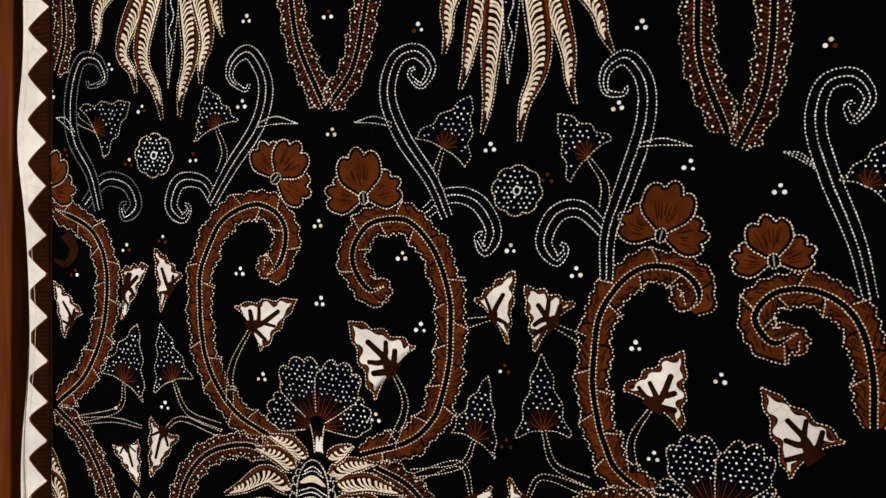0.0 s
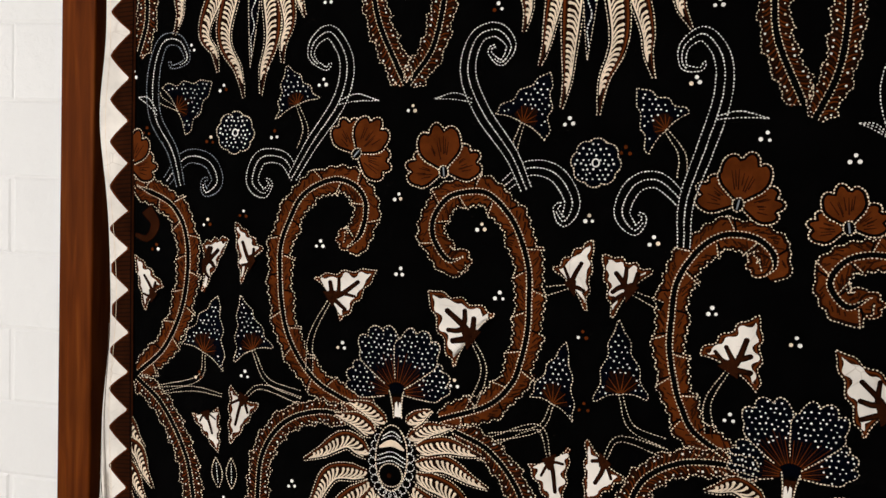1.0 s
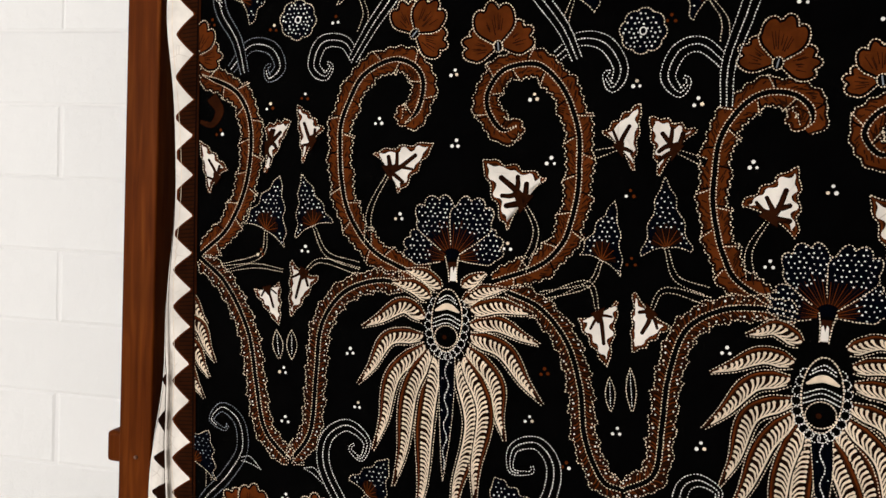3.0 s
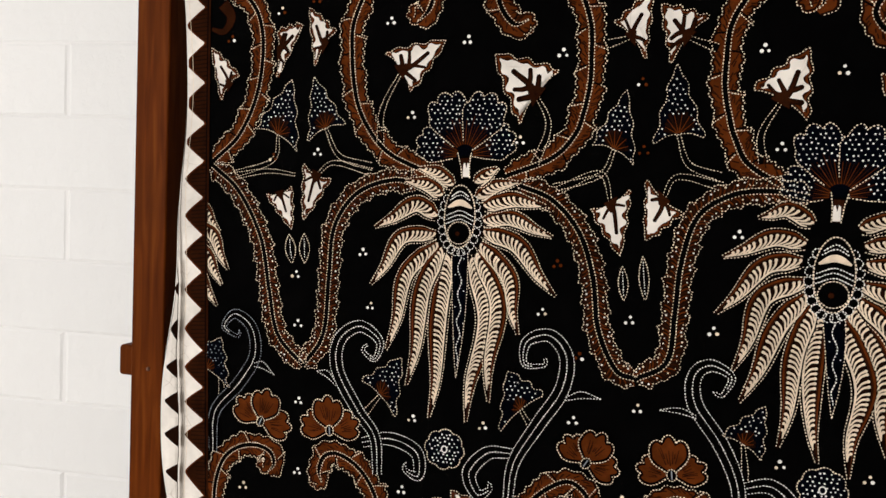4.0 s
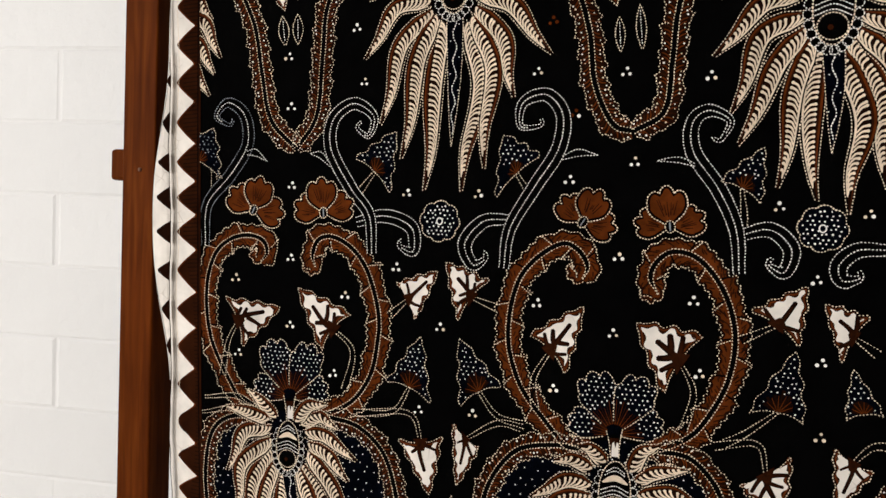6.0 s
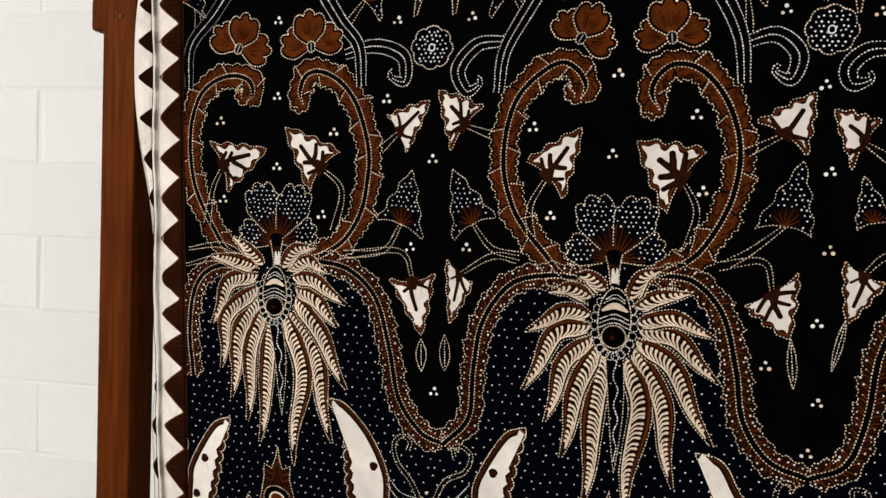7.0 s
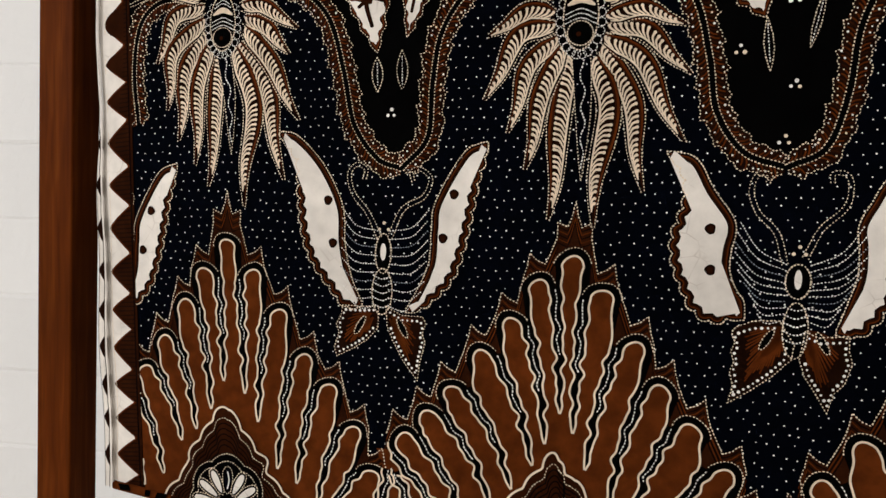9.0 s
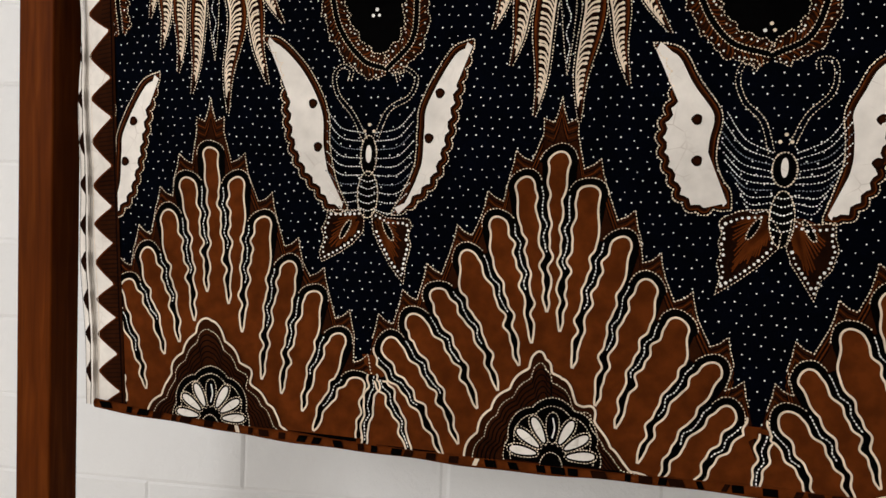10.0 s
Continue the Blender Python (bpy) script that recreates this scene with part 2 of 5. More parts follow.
class Print:
    """One printed motif: flat shapes in layers, laid on the cloth."""

    def __init__(self, cut=0, clip=True):
        self.verts, self.faces, self.cut, self.clip = [], [], cut, clip
        self.rng = random.Random(len(bpy.data.objects))
        self.marks = [(0, None)]
        self.nudge = (len(bpy.data.objects) % 23) * 0.035

    def poly(self, pts, mat, layer):
        n = len(self.verts)
        self.verts += [(x, z, layer) for x, z in pts]
        self.faces.append((list(range(n, n + len(pts))), SLOTS.index(mat)))

    def band(self, left, right, mat, layer):
        n, k = len(self.verts), len(left)
        self.verts += [(x, z, layer) for x, z in left] + [(x, z, layer) for x, z in right]
        i = SLOTS.index(mat)
        self.faces += [([n + j, n + j + 1, n + k + j + 1, n + k + j], i) for j in range(k - 1)]

    def line(self, pts, width, mat, layer, taper=0.0):
        pts = np.asarray(pts, float)
        _, nrm = sides(pts)
        w = width / 2 * (1 - taper * np.linspace(0, 1, len(pts)))[:, None]
        self.band(pts + nrm * w, pts - nrm * w, mat, layer)

    def dot(self, x, z, r, mat, layer, squeeze=1.0):
        a0 = self.rng.random() * 6
        self.poly([(x + r * math.cos(a0 + k * math.tau / 7), z + r * squeeze * math.sin(a0 + k * math.tau / 7)) for k in range(7)], mat, layer)

    def dashes(self, pts, mat, layer, pitch=2.0, length=1.2, width=0.7):
        """A row of short wax strokes, a little uneven."""
        pts = np.asarray(pts, float)
        run = np.r_[0, np.cumsum(np.hypot(*np.diff(pts, axis=0).T))]
        s = 0.3
        while s < run[-1]:
            x, z = np.interp(s, run, pts[:, 0]), np.interp(s, run, pts[:, 1])
            x2, z2 = np.interp(s + 0.4, run, pts[:, 0]), np.interp(s + 0.4, run, pts[:, 1])
            d = math.hypot(x2 - x, z2 - z) or 1
            ux, uz = (x2 - x) / d, (z2 - z) / d
            half, w = 0.92 * length / 2 * self.rng.uniform(0.7, 1.2), 0.92 * width / 2 * self.rng.uniform(0.7, 1.25)
            x, z = x - uz * self.rng.uniform(-0.12, 0.12), z + ux * self.rng.uniform(-0.12, 0.12)
            self.poly([(x + ux * a * half - uz * b * w, z + uz * a * half + ux * b * w) for a, b in ((-1, -0.5), (-0.5, -1), (0.5, -1), (1, -0.5), (1, 0.5), (0.5, 1), (-0.5, 1), (-1, 0.5))], mat, layer)
            s += pitch * self.rng.uniform(0.92, 1.08)

    def mark(self, name):
        """What is drawn from here on is a piece of its own; None: the main mesh again."""
        self.marks.append((len(self.faces), name))

    def done(self, name, label="", parent=None):
        pieces = {}
        for k, (start, piece) in enumerate(self.marks):
            stop = self.marks[k + 1][0] if k + 1 < len(self.marks) else len(self.faces)
            key = (piece, k) if piece else None
            pieces.setdefault(key, []).extend(self.faces[start:stop])
        main = self.build(name, pieces.pop(None, []), parent or cloth)
        for (piece, _), faces in pieces.items():
            self.build(piece, faces, main)
        return tagged(main, label)

    def build(self, name, faces, parent):
        bm = bmesh.new()
        vs = {}
        for idx, mat in faces:
            for i in idx:
                if i not in vs:
                    x, z, l = self.verts[i]
                    vs[i] = bm.verts.new((x, l, z))
            try:
                bm.faces.new([vs[i] for i in idx]).material_index = mat
            except ValueError:
                pass
        if self.cut:
            for axis in (0, 2):
                lo, hi = min(v.co[axis] for v in bm.verts), max(v.co[axis] for v in bm.verts)
                at = lo + self.cut
                while at < hi:
                    co, no = [0, 0, 0], [0, 0, 0]
                    co[axis], no[axis] = at, 1
                    bmesh.ops.bisect_plane(bm, geom=bm.verts[:] + bm.edges[:] + bm.faces[:], plane_co=co, plane_no=no)
                    at += self.cut
        if self.clip and len(bm.verts):
            zc = sum(v.co.z for v in bm.verts) / len(bm.verts)
            xc = sum(v.co.x for v in bm.verts) / len(bm.verts)
            for co, no in (((rim(zc), 0, zc), (-1, 0, -0.05)), ((xc, 0, hem(xc) + 5.2), (0, 0, -1))):
                if any((v.co.x - co[0]) * no[0] + (v.co.z - co[2]) * no[2] > 0 for v in bm.verts):
                    bmesh.ops.bisect_plane(bm, geom=bm.verts[:] + bm.edges[:] + bm.faces[:], plane_co=co, plane_no=no, clear_outer=True)
        if not len(bm.faces) and parent is not cloth:
            bm.free()
            return None
        for v in bm.verts:
            v.co = on_cloth(v.co.x, v.co.z, 0.0003 + 0.00011 * (v.co.y + self.nudge))
        bm.normal_update()
        for f in bm.faces:
            if f.normal.y > 0:
                f.normal_flip()
        used = sorted({f.material_index for f in bm.faces})
        for f in bm.faces:
            f.material_index = used.index(f.material_index)
        return link_mesh(name, bm, [SLOTS[i] for i in used], parent)


def inside(x, z, poly):
    hit = False
    for (xa, za), (xb, zb) in zip(poly, np.roll(poly, -1, axis=0)):
        if (za > z) != (zb > z) and x < (xb - xa) * (z - za) / (zb - za) + xa:
            hit = not hit
    return hit


def closed(pts):
    return np.vstack([pts, pts[:1]])


def grown(pts, amount):
    """A closed outline moved outwards."""
    pts = np.asarray(pts, float)
    d = np.roll(pts, -1, axis=0) - np.roll(pts, 1, axis=0)
    d /= np.hypot(d[:, 0], d[:, 1])[:, None] + 1e-9
    area = np.sum(pts[:, 0] * np.roll(pts[:, 1], -1) - np.roll(pts[:, 0], -1) * pts[:, 1])
    side = 1 if area > 0 else -1
    return pts + side * amount * np.c_[d[:, 1], -d[:, 0]]


def stipple(ink, outline, mat, layer, pitch, r, skip=None):
    lo, hi = np.min(outline, axis=0), np.max(outline, axis=0)
    row, z = 0, lo[1]
    while z < hi[1]:
        x = lo[0] + (row % 2) * pitch / 2
        while x < hi[0]:
            px, pz = x + ink.rng.uniform(-0.22, 0.22) * pitch, z + ink.rng.uniform(-0.2, 0.2) * pitch
            if inside(px, pz, outline) and not (skip and skip(px, pz)):
                ink.dot(px, pz, r * ink.rng.uniform(0.75, 1.2), mat, layer)
            x += pitch
        z += pitch * 0.87
        row += 1


def vine(points, width=19.2):
    ink = Print()
    line = smooth(points, 1.2)
    d, n = sides(line)
    k = len(line)
    s = np.arange(k) * 1.2
    env = np.clip(np.minimum(s / 14 + 0.55, (s[-1] - s) / 9 + 0.45), 0, 1)
    saw = [((s + off) % 24) / 24 for off in (0.0, 11.0)]
    wl = width / 2 * env * (0.82 + 0.31 * saw[0] ** 2 + 0.09 * np.sin(s * 1.05))
    wr = width / 2 * env * (0.82 + 0.31 * saw[1] ** 2 + 0.09 * np.sin(s * 1.15 + 1))
    left, right = line + n * wl[:, None], line - n * wr[:, None]
    ink.band(line + n * (wl * 0.93)[:, None], line - n * (wr * 0.93)[:, None], BROWN, 1)
    for edge, sign, w, sw in ((left, 1, wl, saw[0]), (right, -1, wr, saw[1])):
        inner = line + sign * n * (w * 0.86)[:, None]
        ink.line(inner, 1.3, DARK, 2)
        ink.dashes(edge, LINE, 4)
        for j in range(3, k - 3):
            if sw[j] < sw[j - 1]:
                ink.line(np.linspace(line[j] + (edge[j] - line[j]) * 0.25 + d[j] * 1.2, edge[j], 5), 1.1, BLACK, 3.4)
            if sw[j] < sw[j - 1] and ink.rng.random() < 0.8:
                ink.dashes(np.linspace(line[j] + (edge[j] - line[j]) * ink.rng.uniform(0.2, 0.5), edge[j - 1] + sign * n[j] * 0.5 - d[j] * 2.0, 6), LINE, 4, 1.8, 1.3, 0.7)
            if ink.rng.random() < 0.6:
                a = line[j] + sign * n[j] * w[j] * ink.rng.uniform(0.25, 0.65)
                ink.line(np.linspace(a, a + sign * n[j] * w[j] * ink.rng.uniform(0.1, 0.4) + d[j] * ink.rng.uniform(1.5, 3.8), 3), 0.8, HATCH, 3)
    fan = shield_petal(line[-8] - d[-8] * 2, d[-4] * 0.9 - n[-4] * 0.43, 15.5, 0.3)
    ink.poly(fan, BROWN, 1.5)
    ink.line(closed(grown(fan, -1.2)), 1.2, DARK, 2.2)
    ink.dashes(fan[4:-4], LINE, 4)
    core = np.clip((s[-1] - s) / 12, 0.15, 1)[:, None]
    ink.band(line + n * 1.35 * core, line - n * 1.35 * core, BLACK, 3)
    ink.dashes(line + n * 1.7 * core, LINE, 5)
    ink.dashes(line - n * 1.7 * core, LINE, 5)
    return ink.done("vine", "soga brown scrolling vine outlined in cream dashes")


def band(points, width=17.5):
    ink = Print()
    line = smooth(points, 1.2)
    d, n = sides(line)
    k = len(line)
    s = np.arange(k) * 1.2
    env = np.clip(np.minimum(s / 10 + 0.5, (s[-1] - s) / 10 + 0.5), 0, 1)
    for sign, off in ((1, 0.0), (-1, 7.0)):
        saw = ((s + off) % 15) / 15
        w = width / 2 * env * (0.80 + 0.3 * saw**2 + 0.06 * np.sin(s * 1.3 + off))
        edge = line + sign * n * w[:, None]
        ink.band(line, line + sign * n * (w * 0.95)[:, None], DARK, 3)
        ink.dashes(edge, LINE, 6, 1.95, 1.2, 0.68)
        for j in range(2, k - 2, 2):
            a, b = line[j] + sign * n[j] * 1.9, line[j] + sign * n[j] * w[j] * 0.8 + d[j] * 2.6
            mid = (a + b) / 2 + d[j] * 0.5
            ink.line(np.array([a, mid, b]), 1.0, BROWN if j % 3 else HATCH, 4, 0.3)
        j = 2
        while j < k - 2:
            q = line[j] + sign * n[j] * w[j] * ink.rng.uniform(0.62, 0.76)
            ink.dot(q[0], q[1], ink.rng.uniform(0.34, 0.72), PEARL if j % 3 else LINE, 6)
            j += ink.rng.choice((2, 3, 4, 5))
    ink.band(line + n * 1.5, line - n * 1.5, BLACK, 5)
    ink.dashes(line + n * 1.75, LINE, 6)
    ink.dashes(line - n * 1.75, LINE, 6)
    return ink.done("feather_band", "dark brown feathered band with cream pearls")


def tendril(points, width=8.6):
    ink = Print()
    pts = [np.array(q, float) for q in points]
    a, b, c = pts[-3:]
    turn = math.copysign(1, (b - a)[0] * (c - b)[1] - (b - a)[1] * (c - b)[0])
    head = math.atan2((c - b)[1], (c - b)[0])
    for swing, step in ((55, 3.4), (60, 2.8)):
        head += turn * math.radians(swing)
        pts.append(pts[-1] + step * np.array((math.cos(head), math.sin(head))))
    base = 7 if len(points) > 6 else 5
    line = smooth(pts, 1.2)
    d, n = sides(line)
    s = np.linspace(0, 1, len(line))
    w = (width / 2 * (0.75 + 0.35 * np.sin(np.pi * np.clip(s * 1.1, 0, 1))) * np.clip((1 - s) * 3.2 + 0.22, 0, 1))[:, None]
    ink.band(line + n * (w + 0.5), line - n * (w + 0.5), BLACK, base)
    mat = FADED if line[:, 0].max() < 150 else PEARL
    ink.dashes(line + n * w, mat, base + 1, 1.9, 1.3, 0.68)
    ink.dashes(line - n * w, mat, base + 1, 1.9, 1.3, 0.68)
    ink.dashes(line[: int(len(line) * 0.93)], PEARL, base + 1, 1.9, 1.35, 0.78)
    return ink.done("tendril", "curling tendril of fine pale dashes")


def stem(points):
    ink = Print()
    line = smooth(points, 1.2)
    _, n = sides(line)
    s = np.linspace(0, 1, len(line))
    w = (1.0 + 1.6 * s)[:, None]
    ink.band(line + n * w, line - n * w, BLACK, 3)
    for sign in (1, -1):
        ink.dashes(line + sign * n * w, LINE, 4, 1.95, 1.2, 0.62)
    return ink.done("stem")


def leaf_outline(foot, tip, width, lobes=3.0, seed=0.0, lean=0.0):
    """A three-cornered leaf: broad over its foot, with wavy sides."""
    foot, tip = np.array(foot, float), np.array(tip, float)
    ax = tip - foot
    length = np.hypot(*ax)
    ax /= length
    turn = math.atan2(ax[0], -ax[1]) + math.radians(lean)
    cross = np.array([math.cos(turn), math.sin(turn)])
    pts = []
    for sign in (1, -1):
        u = np.linspace(0, 1, 26)
        along = np.where(u < 0.3, -0.10 * np.sin(u / 0.3 * np.pi / 2) + 0.06 * np.sin(u / 0.3 * np.pi), -0.10 + 1.10 * ((u - 0.3) / 0.7))
        wide = np.where(u < 0.3, u / 0.3, (1 - (u - 0.3) / 0.7) ** 0.82)
        wide = wide * (1 + 0.0 * u) + np.where(u > 0.3, 0.075 * np.sin((u - 0.3) * 9 * lobes + seed) * np.minimum(1, (1 - u) * 5), 0)
        side = foot + along[:, None] * length * ax + sign * np.clip(wide, 0, 2)[:, None] * width / 2 * cross
        pts.append(side if sign == 1 else side[::-1])
    return np.vstack([pts[0][:-1], pts[1][:-1]]), ax, cross, length


def white_leaf(foot, tip, width, lean=0.0):
    ink = Print()
    seed = ink.rng.random() * 6
    out, ax, cross, length = leaf_outline(foot, tip, width, 3.4, seed, lean)
    foot = np.array(foot, float)
    ink.poly(out, DARK, 9)
    ink.poly(mid_scale(out, 0.9), HATCH, 9.5)
    ink.dashes(closed(grown(out, 0.2)), LINE, 11, 1.95, 1.2, 0.68)
    ink.line(closed(grown(out, -1.5)), 1.1, BROWN, 10)
    mid = foot + ax * length * 0.40
    inner = even(closed(grown(mid + (out - mid) * 0.86, -1.0)), 91)[:-1]
    k = np.arange(90) / 90 * math.tau
    soft = grown(inner, 0) + (grown(inner, 1) - inner) * (0.75 * np.sin(k * 11 + seed) + 0.6 * np.sin(k * 7 + 2 * seed))[:, None]
    ink.poly(soft, WHITE, 11)
    bend = ink.rng.uniform(-0.06, 0.06) * length
    spine = smooth([foot - ax * length * 0.06, foot + ax * length * 0.18 + cross * bend, foot + ax * length * ink.rng.uniform(0.46, 0.62) + cross * bend * 0.3], 0.8)
    veins = [(spine, 0.105)]
    for at, sign, reach in ((0.0, 1, 0.28), (0.0, -1, 0.28), (0.14, 1, 0.20), (0.20, -1, 0.20))[: 4 if width > 33 else 2]:
        reach *= ink.rng.uniform(0.75, 1.2)
        a = foot + ax * length * (at + ink.rng.uniform(-0.02, 0.03)) + cross * bend * max(0, at)
        b = a + sign * cross * width * reach + ax * length * ink.rng.uniform(0.10, 0.22)
        veins.append((smooth([a, (a + b) / 2 + ax * ink.rng.uniform(-1.2, 0.6), b], 0.8), 0.085 * ink.rng.uniform(0.8, 1.3)))
    for run, w in veins:
        ink.line(run, w * width, DARK, 12, 0.25)
        ink.dot(*run[-1], w * width * 0.42, DARK, 12)
        ink.line(run[: max(3, int(len(run) * 0.9))], w * width * 0.5, HATCH, 13, 0.5)
    ink.poly([foot - cross * width * 0.17 - ax * length * 0.08, foot + cross * width * 0.17 - ax * length * 0.08, foot + cross * width * 0.05 + ax * length * 0.16, foot - cross * width * 0.05 + ax * length * 0.16], HATCH, 12.5)
    return ink.done("white_leaf", "white leaf with dark brown veins and a dashed rim")


def blue_leaf(foot, tip, width, lean=0.0):
    ink = Print()
    out, ax, cross, length = leaf_outline(foot, tip, width, 3.0, ink.rng.random() * 6, lean)
    foot = np.array(foot, float)
    ink.poly(out, NAVY, 9)
    far = out[0, 0] < 60
    ink.dashes(closed(out), LINE, 12, 1.95, 1.2, 0.68)

    def bare(x, z):
        q = np.array((x, z)) - foot
        return q @ ax < length * 0.28 and abs(q @ cross) < width * 0.27

    stipple(ink, mid_scale(out, 0.86), PEARL if not far else FADED, 11, 3.5, 0.52, bare)
    for k in range(13):
        a = (k - 6) / 6 * 1.15
        way = ax * math.cos(a) + cross * math.sin(a)
        reach = length * 0.34 * (1 - 0.25 * abs(a)) * ink.rng.uniform(0.85, 1.1)
        ink.line(smooth([foot + way * 0.8, foot + way * reach * 0.5, foot + way * reach], 1.0), 0.7 if k % 2 else 1.3, BROWN if k % 2 else DARK, 10 + 0.5 * (k % 2), -0.5 if k % 2 == 0 else 0.4)
    return ink.done("blue_leaf", "indigo leaf with white dots and a brown fan at its foot")


def mid_scale(out, f):
    c = np.mean(out, axis=0)
    return c + (out - c) * f


def sprig(foot, tip, width):
    ink = Print()
    foot, tip = np.array(foot, float), np.array(tip, float)
    up = np.array((0, 1.0)) * width * 0.45
    top = smooth([foot, (foot * 0.55 + tip * 0.45) + up, tip], 1.2)
    low = smooth([foot - up * 0.6, (foot * 0.55 + tip * 0.45) - up * 0.1, tip], 1.2)
    ink.poly(np.vstack([top, low[::-1]]), BLACK, 6)
    for c in (top, low, (top[: len(low)] + low[: len(top)]) / 2 if len(top) == len(low) else top):
        ink.dashes(c, PEARL, 8, 1.95, 1.2, 0.62)
    return ink.done("sprig")


def bud(foot, tip, width):
    ink = Print()
    foot, tip = np.array(foot, float), np.array(tip, float)
    line = smooth([foot, tip], 1.2)
    _, n = sides(line)
    w = (np.sin(np.linspace(0, np.pi, len(line))) ** 0.9 * width / 2)[:, None]
    ink.band(line + n * w, line - n * w, BLACK, 6)
    for c in (line + n * w, line - n * w):
        ink.dashes(c, LINE, 8, 1.8, 1.3, 0.7)
    ink.dashes(line[3:-3], PEARL, 8, 1.8, 1.3, 0.6)
    return ink.done("seed_bud")


def petal_shape(foot, way, length, width, notch=3):
    """A fan-shaped petal with a lobed outer rim."""
    cross = np.array([-way[1], way[0]])
    spread = math.atan2(width / 2, length * 0.66)
    a = np.linspace(-1, 1, 44)
    rad = length * (0.89 + 0.11 * np.abs(np.cos(a * math.pi * notch / 2)) ** 0.6) * (1 - 0.34 * np.abs(a) ** 2.6)
    rimmed = foot + (rad * np.sin(a * spread))[:, None] * cross + (rad * np.cos(a * spread) ** 0.8)[:, None] * way
    u = np.linspace(0.08, 0.92, 8)[:, None]
    first = foot + (rimmed[0] - foot) * u + np.sin(u * math.pi) * -1.2 * cross * 0.5
    last = foot + (rimmed[-1] - foot) * u[::-1] + np.sin(u * math.pi) * 1.2 * cross * 0.5
    return np.vstack([[foot], first, rimmed, last])


def shield_petal(foot, way, length, jitter):
    """A broad rounded petal, its far rim nicked into small lobes."""
    cross = np.array([-way[1], way[0]])
    a = np.linspace(-0.93, 0.93, 60)
    rad = length * np.cos(a * math.pi / 2 / 0.95) ** 0.34
    rad *= 1 - 0.19 * (1 - np.abs(np.cos(a * 6.6 + jitter + 0.25 * np.sin(a * 7 + jitter))) ** 0.55) * np.clip((0.78 - np.abs(a)) * 4, 0, 1)
    keep = np.abs(a) < 0.9
    a, rad = a[keep], rad[keep]
    return np.vstack([[foot], foot + (rad * np.sin(a))[:, None] * cross + (rad * np.cos(a))[:, None] * way])


def blossom(heart, top, width):
    ink = Print()
    heart, top = np.array(heart, float), np.array(top, float)
    way = (top - heart) / np.hypot(*(top - heart))
    length = np.hypot(*(top - heart))
    base = math.atan2(way[1], way[0])
    for k, (turn, f) in enumerate(((1.2, width * 0.56 / length), (-1.2, width * 0.56 / length), (0.0, 1.0))):
        turn += ink.rng.uniform(-0.12, 0.12)
        w = np.array([math.cos(base + turn), math.sin(base + turn)])
        ink.mark("petal")
        out = shield_petal(heart + w * 1.0, w, length * f * 1.04, ink.rng.uniform(-0.5, 0.5))
        ink.poly(out, BROWN, 6 + k * 2.6)
        ink.line(closed(grown(out, -1.1)), 1.35, BLACK, 7 + k * 2.6)
        ink.dashes(closed(out), LINE, 8 + k * 2.6, 1.9, 1.3, 0.8)
        c = np.array([-w[1], w[0]])
        for j in range(7):
            lean = (j - 3) / 3 * 0.34 + ink.rng.uniform(-0.05, 0.05)
            d = w * math.cos(lean) + c * math.sin(lean)
            ends = sorted((ink.rng.uniform(0.3, 0.5), ink.rng.uniform(0.6, 0.8)))
            ink.line(np.linspace(heart + d * length * f * ends[0], heart + d * length * f * ends[1], 3), 0.75, HATCH, 7 + k * 2.6, 0.5)
    ink.mark(None)
    eye = np.array([heart + 2.9 * math.cos(a) * np.array([-way[1], way[0]]) + (3.8 * math.sin(a) + 1.5) * way for a in np.linspace(0, math.tau, 22, endpoint=False)])
    ink.poly(eye, BLACK, 14)
    ink.dashes(closed(eye), LINE, 15, 1.7, 1.2, 0.75)
    ink.line(np.linspace(heart - way * 1.2, heart + way * 4.2, 4), 0.8, FADED, 15)
    return ink.done("blossom", "brown three-petalled blossom with a dark eye")


def rosette(middle, _, r):
    ink = Print()
    x, z = middle
    a = np.linspace(0, math.tau, 90, endpoint=False)
    rad = r * (0.86 + 0.14 * np.abs(np.cos(a * 4 + 0.3)) ** 0.6)
    out = np.c_[x + rad * np.cos(a), z + rad * np.sin(a)]
    ink.poly(out, NAVY, 8)
    ink.dashes(closed(out), LINE, 10, 1.8, 1.3, 0.8)
    stipple(ink, mid_scale(out, 0.86), PEARL, 9, 3.2, 0.6)
    ring = np.c_[x + 1.9 * np.cos(a[::4]), z + 2.2 * np.sin(a[::4])]
    ink.poly(ring, NAVY, 10)
    ink.line(closed(ring), 0.8, PEARL, 11)
    return ink.done("rosette", "round indigo rosette with white dots")


